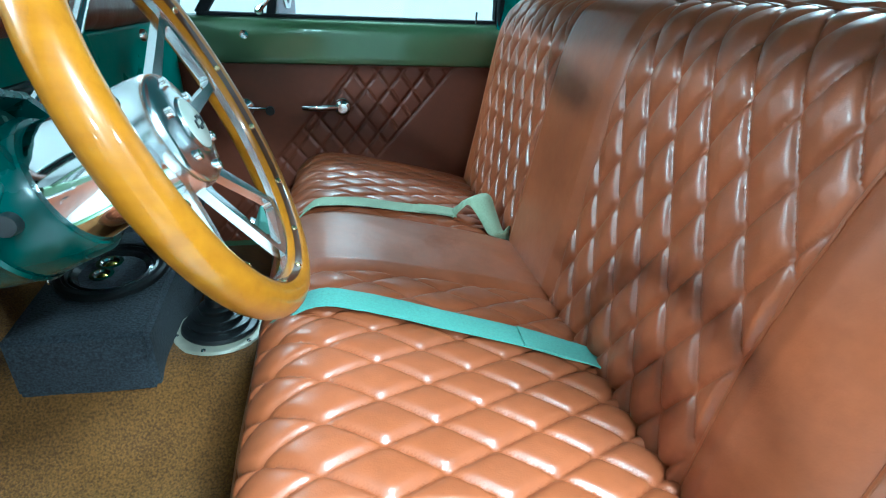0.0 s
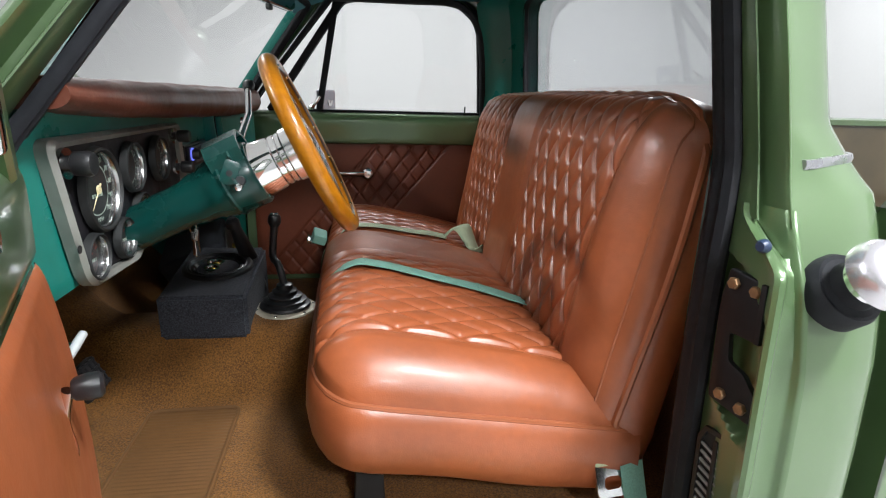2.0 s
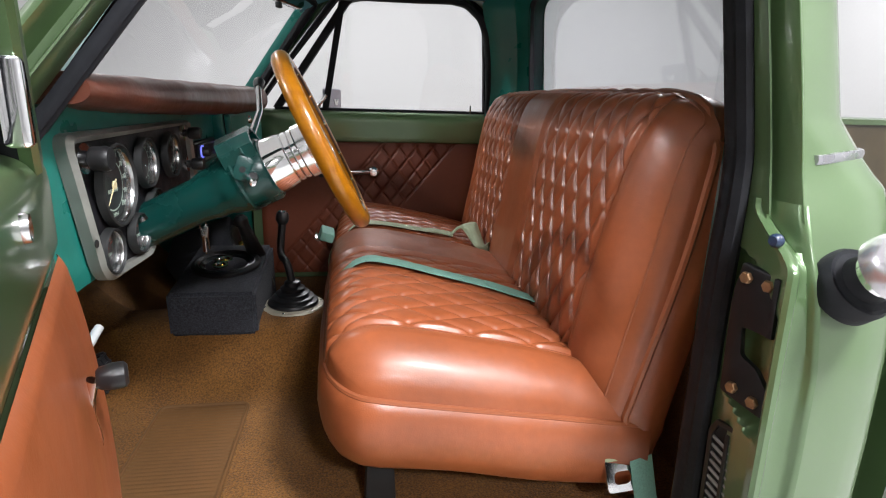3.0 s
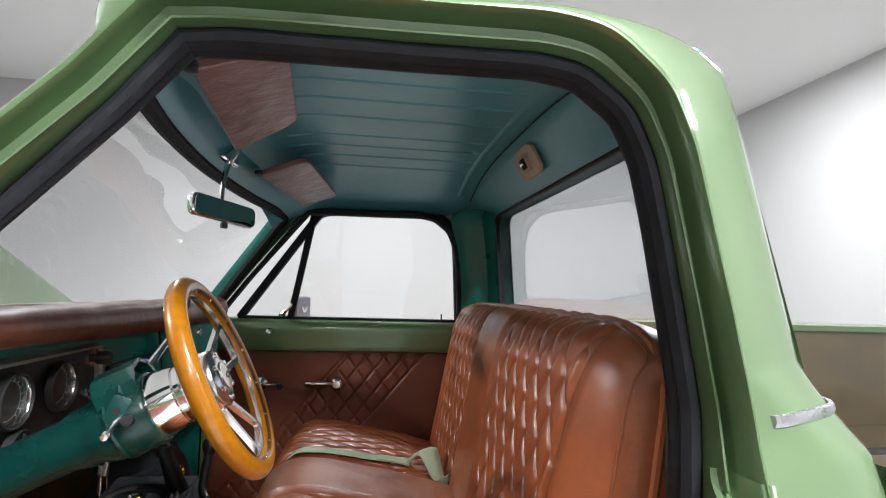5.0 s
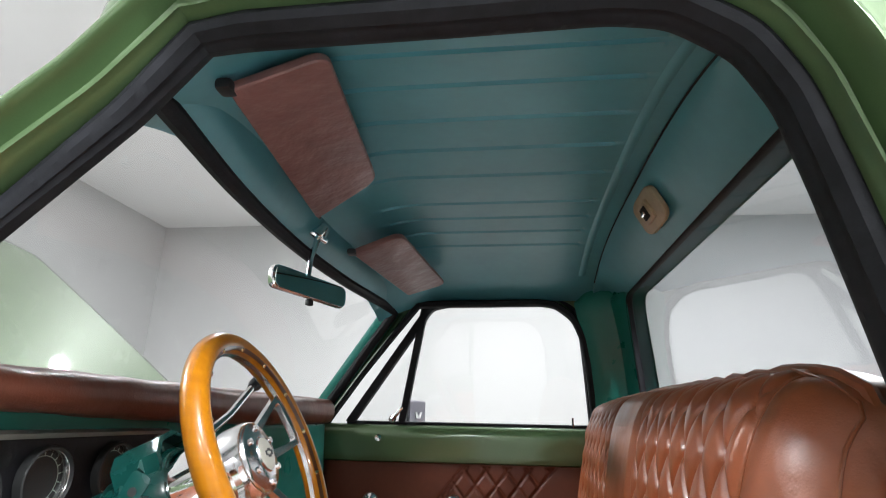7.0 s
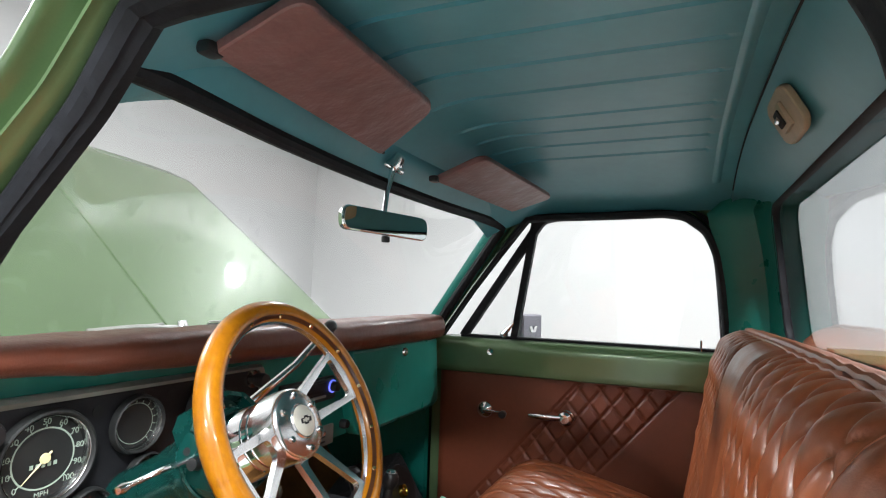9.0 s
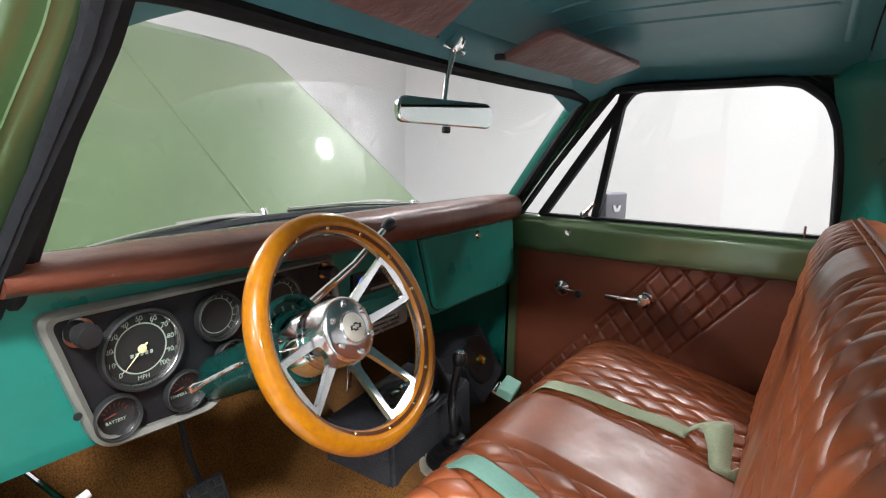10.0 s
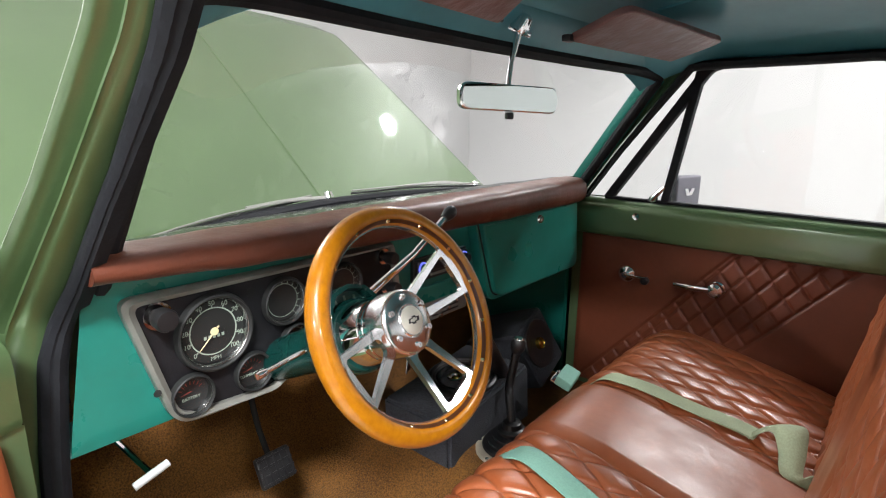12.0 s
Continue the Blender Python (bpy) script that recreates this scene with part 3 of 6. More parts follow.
fx = np.linspace(0.615, -0.985, 40)
fy = np.linspace(YC - 0.79, YC + 0.79, 64)
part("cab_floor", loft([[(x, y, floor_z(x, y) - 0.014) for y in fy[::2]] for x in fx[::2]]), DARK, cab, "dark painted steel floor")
# firewall coloured near-black: the deep shade under the dash is in its colour
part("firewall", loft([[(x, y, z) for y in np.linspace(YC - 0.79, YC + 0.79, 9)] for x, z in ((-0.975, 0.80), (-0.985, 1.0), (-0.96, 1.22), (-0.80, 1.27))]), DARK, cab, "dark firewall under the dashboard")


def kick(side):
    return loft([side([(-0.50, -0.825, z), (-0.52, -0.80, z), (-0.75, -0.785, z), (-1.0, -0.765, z)]) for z in (0.53, 0.8, 1.05, 1.19)])


both_sides("kick_panel", kick, TEAL, "dark teal painted kick panel")


# rocker sill under each opening and the front hinge post
def sill(side):
    return loft([side([(x, y, z) for x in np.linspace(-0.56, 0.50, 4)]) for y, z in ((-0.74, 0.552), (-0.79, 0.572), (-0.815, 0.570), (-0.83, 0.545), (-0.90, 0.535), (-0.945, 0.51), (-0.95, 0.40), (-0.92, 0.33))])


both_sides("rocker_sill", sill, GREEN_IN)


# cowl in front of the windscreen
part("cowl", loft([[(p[0] + dx * (1 - 0.2 * abs(p[1] - YC)), p[1], p[2] + dz) for p in lower] for dx, dz in ((0.02, -0.03), (-0.012, -0.012), (-0.03, -0.016), (-0.12, -0.03), (-0.22, -0.05), (-0.24, -0.25))]), GREEN_IN, cab)
stay(cab)
tagged(cab, "metallic green pickup cab with teal painted inside", "truck cab")

# ---- raised bonnet ----
bonnet = thing("bonnet", (-0.86, YC, 1.25), "open metallic green bonnet with a raised centre ridge", "bonnet")
rows = []
for s in np.linspace(0, 1, 23):
    cx, cz = -0.865 - 0.86 * s, 1.262 + 0.70 * s - 0.025 * s * s
    half = 0.866 - 0.088 * s - 0.09 * max(0, (s - 0.93) / 0.07) ** 2.5
    row = []
    for v in sorted(list(np.linspace(-1, 1, 61)) + [-0.02, -0.014, -0.010, -0.006, -0.003, 0.003, 0.006, 0.010, 0.014, 0.02]):
        edge = abs(v)
        drop = -0.03 * edge ** 2 - 0.06 * max(0, (edge - 0.93) / 0.07) ** 2
        off = drop
        row.append((cx + 0.63 * off, YC + v * half, cz + 0.777 * off))
    rows.append(row)
part("centre_ridge", tube([(-0.865 - 0.86 * s, YC, 1.262 + 0.70 * s - 0.025 * s * s) for s in np.linspace(0.01, 0.985, 24)], 0.0045, 8), GREEN, bonnet, "raised green centre ridge")
bon = part("bonnet_skin", loft(rows), GREEN, bonnet)
bon.modifiers.new("thick", "SOLIDIFY").thickness = 0.02
stay(bonnet)


# ---- carpet ----
carpet = tagged(link_mesh("carpet", loft([[(x, y, floor_z(x, y) + 0.0015 * math.sin(31 * x + 17 * y)) for y in fy] for x in fx]), CARPET), "tan cut-pile carpet over the cab floor", "carpet", "", "structure")
HEEL = material("heel_pad_vinyl", (0.125, 0.056, 0.013), 0.75, grain=0.06, stain=0.10, stain_scale=8, bump=0.2, bump_scale=250)
heel = thing("heel_pad", (-0.45, -0.44, FLOOR_Z), "ribbed tan heel pad sewn into the carpet", "floor mat")
hp = [[(x, y, floor_z(x, y) + 0.006 + 0.0014 * (0.5 + 0.5 * math.cos((y) * 2 * math.pi / 0.012))) for y in np.arange(-0.70, -0.239, 0.003)] for x in np.linspace(-0.540, -0.347, 6)]
part("ribbed_pad", loft(hp), HEEL, heel)
bind = [(-0.545, -0.705), (-0.545, -0.232), (-0.342, -0.232), (-0.342, -0.705)]
part("binding", tube([(x, y, floor_z(x, y) + 0.006) for x, y in fillet(bind, 0.02)], 0.005, 8, closed=True), HEEL, heel)
stay(heel)


# ---- doors ----
def card_relief(x, z):
    """Diamond stitching between two slanting borders of the trim card."""
    s = x - 0.86 * (z - 1.155)
    if 0.045 < s < 0.345 and z < 1.140:
        a, b = x / 0.070, z / 0.090
        inside = min(1.0, (s - 0.045) / 0.014, (0.345 - s) / 0.014)
        return 0.009 * (1 - inside * (1 - quilt_line(a + b) * quilt_line(a - b))) * min(1.0, 0.3 + inside)
    d = min(abs(s - 0.045), abs(s - 0.345))
    return 0.009 * min(1.0, d / 0.007) ** 0.5


def quilt_line(v):
    return min(1.0, abs(math.sin(math.pi * v)) * 2.4) ** 0.6


def door(name, place, label, quilted, glazed, shift=0.0):
    """A cab door in its own frame: u from the hinge to the latch, w out of the inner face, z up. u is x + 0.45."""
    d = thing(name, tuple(place(0.0, 0.0, 0.55)), label, "truck door")
    inset = 0.028 if quilted else 0.0          # the card lies back from the painted sill
    us = np.arange(0.0, 0.935, 0.0034)
    zs = np.arange(0.60, 1.156, 0.0034)
    rows = []
    for z in zs:
        row = []
        for u in us:
            edge = min(1.0, (u + 0.001) / 0.02, (0.931 - u) / 0.02, (z - 0.595) / 0.02, (1.158 - z) / 0.014)
            bulge = 0.0 if quilted else 0.022 * math.sin(math.pi * min(1.0, max(0.0, (1.155 - z) / 0.5))) ** 0.7
            row.append(place(u, (card_relief(u - 0.45, z) if quilted else 0.009) * max(0.0, edge) ** 0.5 + bulge - inset, z))
        rows.append(row)
    part("trim_card", loft(rows), TRIM_LEATHER if quilted else LEATHER, d, "brown vinyl trim card with diamond stitching" if quilted else "tan leather trim card", sharp=0)
    # painted strip and sill under the glass
    strip = [(-inset - 0.006, 1.149), (-0.004, 1.147), (0.000, 1.150), (0.003, 1.158), (0.004, 1.20), (0.004, 1.232), (0.000, 1.250), (-0.012, 1.262), (-0.03, 1.268), (-0.058, 1.268)]
    part("window_sill", loft([[place(u, w, z) for u in np.linspace(-0.03, 0.96, 12)] for w, z in spline(strip, 22)]), GREEN_IN, d)
    # inner shell, outer skin and edges
    body = [(-0.003 - inset, 1.15), (-0.005 - inset, 0.58), (-0.05, 0.565), (-0.095, 0.58), (-0.125, 0.75), (-0.13, 0.95), (-0.125, 1.12), (-0.105, 1.235), (-0.085, 1.268)]
    part("door_shell", loft([[place(u, w, z) for u in (-0.035, -0.03, 0.2, 0.5, 0.8, 0.965, 0.97)] for w, z in body]), GREEN, d)
    for u in (-0.035, 0.97):
        part("door_edge", loft([[place(u, w, z), place(u, -0.01, z)] for w, z in body]), GREEN_IN, d)
    # window frame, vent divider, glass
    top = [(0.078 if quilted else 0.035, 1.268 if quilted else 1.25), (0.36, 1.674), (0.42, 1.688), (0.80, 1.690), (0.862, 1.665), (0.893, 1.60), (0.905, 1.45), (0.916, 1.268)]
    curve = fillet(top, [0, 0.02, 0.03, 0.05, 0.03, 0.05, 0.05, 0], 4)
    rings = [(o, w + shift) for o, w in ((0.016, -0.030), (0.016, -0.060), (-0.010, -0.060), (-0.013, -0.045), (-0.010, -0.030))]
    P = spline([(u, z) for u, z in curve], 90)
    T = np.gradient(P, axis=0)
    T /= np.linalg.norm(T, axis=1)[:, None]
    frame_rails = [[place(P[i, 0] - T[i, 1] * o, w, P[i, 1] + T[i, 0] * o) for i in range(90)] for o, w in rings]
    part("window_frame", loft(frame_rails, closed=True, caps=True), RUBBER, d, "black painted window frame")
    if shift:
        trim = [(0.018, -0.008), (0.018, 0.002), (0.012, 0.007), (-0.006, 0.007), (-0.012, 0.002), (-0.012, -0.008)]
        part("frame_trim", loft([[place(P[i, 0] - T[i, 1] * o, w, P[i, 1] + T[i, 0] * o) for i in range(90)] for o, w in trim], closed=True, caps=True), GREEN_IN, d, "green painted inner window frame")
    part("vent_divider", loft([[place(0.262 + du + 0.075 * t, w, 1.268 + 0.405 * t) for t in (0, 0.5, 1)] for du, w in ((-0.012, -0.030), (0.012, -0.030), (0.012, -0.055), (-0.012, -0.055))], closed=True, caps=True), RUBBER, d, "black vent window divider")
    part("sill_rubber", loft([[place(u, w, z) for u in np.linspace(0.07, 0.92, 8)] for w, z in ((-0.028, 1.262), (-0.028, 1.276), (-0.040, 1.278), (-0.044, 1.262))], closed=True, caps=True), RUBBER, d)
    if glazed:
        g = part("vent_glass", slab([(0.082, 1.268), (0.255, 1.268), (0.335, 1.66), (0.355, 1.668)], 0.004, Matrix.Identity(4), 0), GLASS, d, smooth=False)
        g.data.transform(Matrix(((1, 0, 0, 0), (0, 0, 1, 0), (0, 1, 0, 0), (0, 0, 0, 1))))
        for v in g.data.vertices:
            v.co = Vector(place(v.co.x, v.co.y - 0.050, v.co.z))
        g.visible_shadow = False
        g = part("door_glass", slab([(0.270, 1.262), (0.914, 1.262), (0.903, 1.45), (0.89, 1.60), (0.86, 1.665), (0.80, 1.688), (0.42, 1.686), (0.345, 1.668)], 0.004, Matrix.Identity(4), 0), GLASS, d, smooth=False)
        g.data.transform(Matrix(((1, 0, 0, 0), (0, 0, 1, 0), (0, 1, 0, 0), (0, 0, 0, 1))))
        for v in g.data.vertices:
            v.co = Vector(place(v.co.x, v.co.y - 0.046, v.co.z))
        g.visible_shadow = False
    # vent latch, lock button, screw
    o = Vector(place(0.235, -0.020, 1.285))
    n = Vector(place(0, 1, 1)) - Vector(place(0, 0, 1))
    uu = Vector(place(1, 0, 1)) - Vector(place(0, 0, 1))
    if quilted:
        part("vent_latch", merge(lathe([(0, 0.022), (0.010, 0.022), (0.012, 0.016), (0.012, 0.0), (0, 0)], along(o, n), 16),
                                         tube([o + n * 0.020, o + n * 0.024 + uu * 0.018 + Vector((0, 0, 0.018)), o + n * 0.020 + uu * 0.034 + Vector((0, 0, 0.040))], [0.008, 0.007, 0.005], 10)), CHROME, d, "chrome vent window latch")
    part("lock_button", tube([place(0.848, -0.030, 1.262), place(0.848, -0.030, 1.300)], 0.0035, 8), CHROME, d, "slim chrome lock button")
    part("screw_cup", lathe([(0, 0.003), (0.006, 0.004), (0.011, 0.006), (0.012, 0.002), (0.012, -0.002)], along(place(0.192, 0.0035, 1.224), n), 18), ALU, d, "round metal screw cup")
    return d, n, uu


def crank(d, place, n, uu, u, z, arm, knob_mat, label):
    """A window crank: round boss, bent arm and knob."""
    o = Vector(place(u, 0.002 - (0.028 if d.name == "passenger_door" else 0.0), z))
    a = (uu * arm[0] + Vector((0, 0, arm[1])))
    c = part("window_crank", merge(lathe([(0, 0.024), (0.010, 0.024), (0.014, 0.020), (0.023, 0.015), (0.028, 0.008), (0.028, 0.0), (0, 0)], along(o, n), 28),
                                   tube(spline([o + n * 0.019, o + n * 0.022 + a * 0.25, o + n * 0.020 + a * 0.6, o + n * 0.026 + a], 10), [0.0085, 0.0080, 0.0075, 0.0070, 0.0066, 0.0063, 0.0060, 0.0060, 0.0065, 0.0075], 12, flat=0.7)), CHROME, d, label)
    k = part("knob", lathe([(0, 0.026), (0.009, 0.026), (0.0125, 0.023), (0.0130, 0.014), (0.0110, 0.003), (0.008, 0.0), (0, 0)], along(o + n * 0.029 + a, n), 20), knob_mat, c, "round black knob")
    return c


def far_place(u, w, z):
    return (u - 0.45, 0.746 - w - 0.03 * max(0.0, (z - 1.27) / 0.42) + 0.012 * min(1, max(0, u)), z)


door_far, n_far, u_far = door("passenger_door", far_place, "closed green door with brown vinyl card and clear glass", True, True)
crank(door_far, far_place, n_far, u_far, 0.169, 1.023, (0.075, -0.002), BLACK, "chrome window crank")
o = Vector(far_place(0.449, -0.022, 1.028))
part("door_handle", merge(lathe([(0, 0.044), (0.014, 0.043), (0.022, 0.036), (0.024, 0.022), (0.018, 0.008), (0.026, 0.0), (0, 0)], along(o, n_far), 22),
                          tube([o + n_far * 0.030, o + n_far * 0.034 - u_far * 0.03, o + n_far * 0.042 - u_far * 0.07, o + n_far * 0.038 - u_far * 0.115], [0.011, 0.013, 0.014, 0.010], 12, flat=0.75)), CHROME, door_far, "chrome inside door handle")
stay(door_far)

DO, DU, DN = Vector((-0.392, -0.884, 0)), Vector((0.365, -0.931, 0)), Vector((0.931, 0.365, 0))


def near_place(u, w, z):
    return tuple(DO + DU * u + DN * (w + 0.075 * max(0.0, z - 1.25)) + Vector((0, 0, z)))


door_near, n_near, u_near = door("driver_door", near_place, "wide open green door with tan leather card", False, True, 0.030)
crank(door_near, near_place, n_near, u_near, 0.130, 0.985, (0.004, 0.080), BLACK, "chrome window crank")
m = along(near_place(0.120, -0.002, 1.312), n_near)
part("vent_handle", slab(fillet([(-0.010, -0.036), (0.006, -0.034), (0.013, -0.010), (0.012, 0.016), (0.004, 0.036), (-0.010, 0.038)], [0.005, 0.008, 0.012, 0.012, 0.010, 0.005], 4), 0.022, m @ Matrix.Translation((0, 0, -0.010)), 0.008, 4), CHROME, door_near, "polished chrome vent handle")
stay(door_near)
for d in (door_far, door_near):
    for c in d.children:
        for k in c.children:
            k.matrix_parent_inverse = Matrix.Identity(4)

# passenger-side outside mirror
om = thing("outside_mirror", (-0.15, 0.88, 1.24), "small square outside mirror seen through the door glass", "mirror")
MIRROR_BACK = material("mirror_back_grey", (0.33, 0.32, 0.38), 0.35, 0.3, stain=0.1)
part("mirror_head", block((0.035, 0.11, 0.105), pose(-0.165, 0.905, 1.300, 0, 0, -25), 0.012, 3), MIRROR_BACK, om)
part("mirror_arm", tube([(-0.165, 0.90, 1.26), (-0.18, 0.885, 1.235), (-0.20, 0.868, 1.22)], 0.008, 10), CHROME, om)
part("emblem", slab([(-0.022, 0.01), (-0.008, 0.01), (0, -0.004), (0.008, 0.01), (0.022, 0.01), (0.012, -0.012), (-0.012, -0.012)], 0.002, pose(-0.165, 0.905, 1.300, 0, 0, -25) @ frame_matrix((0.0185, 0, 0), (0, 1, 0), (0, 0, 1)), 0), CHROME, om, "small pale winged emblem")
stay(om)


# ---- bench seat ----
def quilt(a, b, soft=0.065, puff=0.16):
    """Height, 0 to 1, of a diamond-stitched pad at (a across, b along), in units of one diamond."""
    p, q = a + b, a - b
    d = [abs(v - round(v)) for v in (p, q)]
    crisp = (1 - math.exp(-d[0] / soft)) * (1 - math.exp(-d[1] / soft))
    return (1 - puff) * crisp + puff * 4 * d[0] * d[1]


SEAT_HALF = 0.688
NV, NS = 230, 168
DIAMOND_W, DIAMOND_L = 0.0672, 0.121


def pad_height(v, s, seam, strip, high=0.0140, soft=0.055, puff=0.38):
    """v: across from the seat's middle; s: along the pad. Quilts either side of a plain middle strip and inside the end bolsters."""
    a = abs(v)
    if strip < a < seam:
        e = min(1.0, (a - strip) / 0.008, (seam - a) / 0.008)
        return high * quilt((a - strip) / DIAMOND_W, s / DIAMOND_L, soft, puff) * e
    d = min(abs(a - strip), abs(a - seam))
    plain = 0.012 * min(1.0, d / 0.03) ** 0.6
    return plain


seat = thing("bench_seat", (0.15, YC, FLOOR_Z), "tan leather bench seat with diamond quilting and a plain middle strip", "bench seat")


def backrest_surface(profile, ends, n_s):
    """The padded back: a side profile (x, z) swept across and turned back at both ends to the piped edge."""
    prof = spline(profile, n_s)
    rim = spline(ends, n_s)
    tang = np.gradient(prof, axis=0)
    tang /= np.linalg.norm(tang, axis=1)[:, None]
    arc = np.concatenate([[0], np.cumsum(np.linalg.norm(np.diff(prof, axis=0), axis=1))])
    rows = []
    for i in range(n_s):
        nx, nz = -tang[i, 1], tang[i, 0]
        top = 0.35 + 0.65 * min(1.0, (arc[-1] - arc[i]) / 0.06)
        row = []
        for v in np.linspace(-SEAT_HALF, SEAT_HALF, 2 * NV + 1):
            e = max(0.0, (abs(v) - (SEAT_HALF - 0.15)) / 0.15)
            k = 1 - math.sqrt(max(0.0, 1 - e * e))
            h = (pad_height(v, arc[i], back_seam(prof[i, 1]), 0.131) * top + 0.006 * (1 - (v / SEAT_HALF) ** 2)) * (1 - k)
            x, z = prof[i, 0] + nx * h, prof[i, 1] + nz * h
            row.append((x + (rim[i, 0] - prof[i, 0]) * k, YC + v, z + (rim[i, 1] - prof[i, 1]) * k))
        rows.append(row)
    return rows, prof


def cushion_seam(z):
    return 0.578


def back_seam(z):
    """The bolster's seam leans outwards towards the top."""
    return 0.535 + 0.050 * min(1.0, max(0.0, (z - 1.0) / 0.31)) ** 1.3


CUSHION = [(0.45, 0.795), (0.36, 0.835), (0.25, 0.868), (0.12, 0.897), (0.0, 0.920), (-0.07, 0.920), (-0.112, 0.895), (-0.130, 0.855)]


def end_height(x):
    """Height of the piped edge along the cushion's ends."""
    return 0.834 - 0.165 * max(0.0, x) - 0.20 * min(0.0, x)


def cushion_surface():
    prof = spline(CUSHION[::-1], NS)
    tang = np.gradient(prof, axis=0)
    tang /= np.linalg.norm(tang, axis=1)[:, None]
    arc = np.concatenate([[0], np.cumsum(np.linalg.norm(np.diff(prof, axis=0), axis=1))])
    rows = []
    for i, (x, z) in enumerate(prof):
        nx, nz = -tang[i, 1], tang[i, 0]
        front = min(1.0, max(0.0, (-0.01 - x) / 0.11))
        row = []
        for v in np.linspace(-SEAT_HALF, SEAT_HALF, 2 * NV + 1):
            e = max(0.0, (abs(v) - (SEAT_HALF - 0.13)) / 0.13)
            k = 1 - math.sqrt(max(0.0, 1 - e * e))
            h = (pad_height(v, arc[i], cushion_seam(z), 0.131, 0.0115, 0.065, 0.16) * min(1.0, arc[i] / 0.035) + 0.014 * (1 - (v / SEAT_HALF) ** 2)) * (1 - k)
            row.append((x + nx * h + 0.085 * k * front, YC + v, z + nz * h - k * max(0.0, z - end_height(x + 0.085 * front))))
        rows.append(row)
    return rows, prof


c_rows, c_prof = cushion_surface()
part("cushion", loft(c_rows), LEATHER, seat, sharp=0)
BACKREST = [(0.338, 0.78), (0.358, 0.90), (0.382, 1.03), (0.404, 1.16), (0.424, 1.26), (0.443, 1.308), (0.468, 1.334), (0.502, 1.343)]
BACK_RIM = [(0.402, 0.78), (0.432, 0.90), (0.462, 1.02), (0.482, 1.12), (0.494, 1.20), (0.499, 1.235), (0.501, 1.258), (0.504, 1.272)]
b_rows, b_prof = backrest_surface(BACKREST, BACK_RIM, NS)
part("backrest", loft(b_rows), LEATHER, seat, sharp=0)

# front and side boxing of the cushion
rim = [c_rows[0][j] for j in range(2 * NV + 1)]
near_edge = [r[0] for r in c_rows]
far_edge = [r[-1] for r in c_rows]
path = [near_edge[i] for i in range(NS - 1, -1, -6)] + [rim[j] for j in (1, 2, 3, 5, 7, 9)] + [rim[j] for j in range(12, 2 * NV - 11, 12)] + [rim[2 * NV - j] for j in (9, 7, 5, 3, 2, 1)] + [far_edge[i] for i in range(0, NS, 6)]


thin = [path[0]]
for p in path[1:]:
    if math.dist(p, thin[-1]) > 0.006:
        thin.append(p)
path = thin


def boxing(edge):
    """The upright band under the piping, bulging a little and tucked in at its foot."""
    P = np.array(edge)
    T = np.gradient(P[:, :2], axis=0)
    for _ in range(3):
        T[1:-1] = (T[:-2] + 2 * T[1:-1] + T[2:]) / 4
    T /= np.linalg.norm(T, axis=1)[:, None]
    rows = []
    for f, out in ((0.0, 0.0), (0.04, 0.007), (0.2, 0.014), (0.45, 0.016), (0.7, 0.011), (0.9, 0.0), (1.0, -0.015), (1.02, -0.05), (1.02, -0.18)):
        row = []
        for i, (x, y, z) in enumerate(P):
            low = 0.695 - 0.18 * max(x, -0.06)
            sag = 0.004 * math.sin(19 * x + 23 * y) * f
            row.append((x - T[i, 1] * (out + sag), y + T[i, 0] * (out + sag), z + (low - z) * f))
        rows.append(row)
    return loft(rows)


part("cushion_boxing", boxing(path), LEATHER, seat, sharp=0)
part("cushion_piping", tube([(p[0], p[1], p[2] - 0.003) for p in path], 0.0062, 8), PIPING, seat, "rolled leather piping")

# side and back boxing of the backrest
def skirt(edge):
    """The side boxing runs on down behind the cushion."""
    x, y, z = edge[0]
    return [(x + 0.045 - 0.045 * t, y + (0.03 * (1 - t) if y < 0 else -0.03 * (1 - t)), z - 0.19 * (1 - t)) for t in np.linspace(0, 0.9, 8)]


near_b = [r[0] for r in b_rows]
far_b = [r[-1] for r in b_rows]
top_b = [b_rows[-1][j] for j in range(0, 2 * NV + 1, 12)]


def back_box(edge, sign):
    rows = []
    for f in (0, 0.15, 0.4, 0.7, 0.9, 1.0):
        rows.append([(p[0] + f * float(np.interp(p[2], (0.60, 0.71, 0.77, 0.87, 0.97, 1.20, 1.34), (0.045, 0.055, 0.080, 0.074, 0.068, 0.075, 0.075))), p[1] + sign * 0.012 * math.sin(math.pi * f), p[2] - 0.018 * f * f) for p in edge])
    return loft(rows)


part("backrest_side", back_box(skirt(near_b) + near_b, -1), LEATHER, seat)
part("backrest_side", back_box(skirt(far_b) + far_b, 1), LEATHER, seat)
part("backrest_top", loft([[(p[0] + f * 0.08, p[1], p[2] + 0.006 * math.sin(math.pi * f) - 0.03 * f * f) for p in top_b] for f in (0, 0.3, 0.6, 0.85, 1.0)]), LEATHER, seat)
part("backrest_rear", loft([[(x, y, z) for y in np.linspace(YC - 0.66, YC + 0.66, 6)] for x, z in ((0.465, 0.62), (0.512, 0.95), (0.565, 1.20), (0.573, 1.31))]), LEATHER, seat)
rim_b = skirt(near_b)[2:] + [near_b[i] for i in range(0, NS, 6)] + top_b[1:-1] + [far_b[i] for i in range(NS - 1, -1, -6)]
part("backrest_piping", tube(rim_b, 0.0075, 8), PIPING, seat, "rolled leather piping")

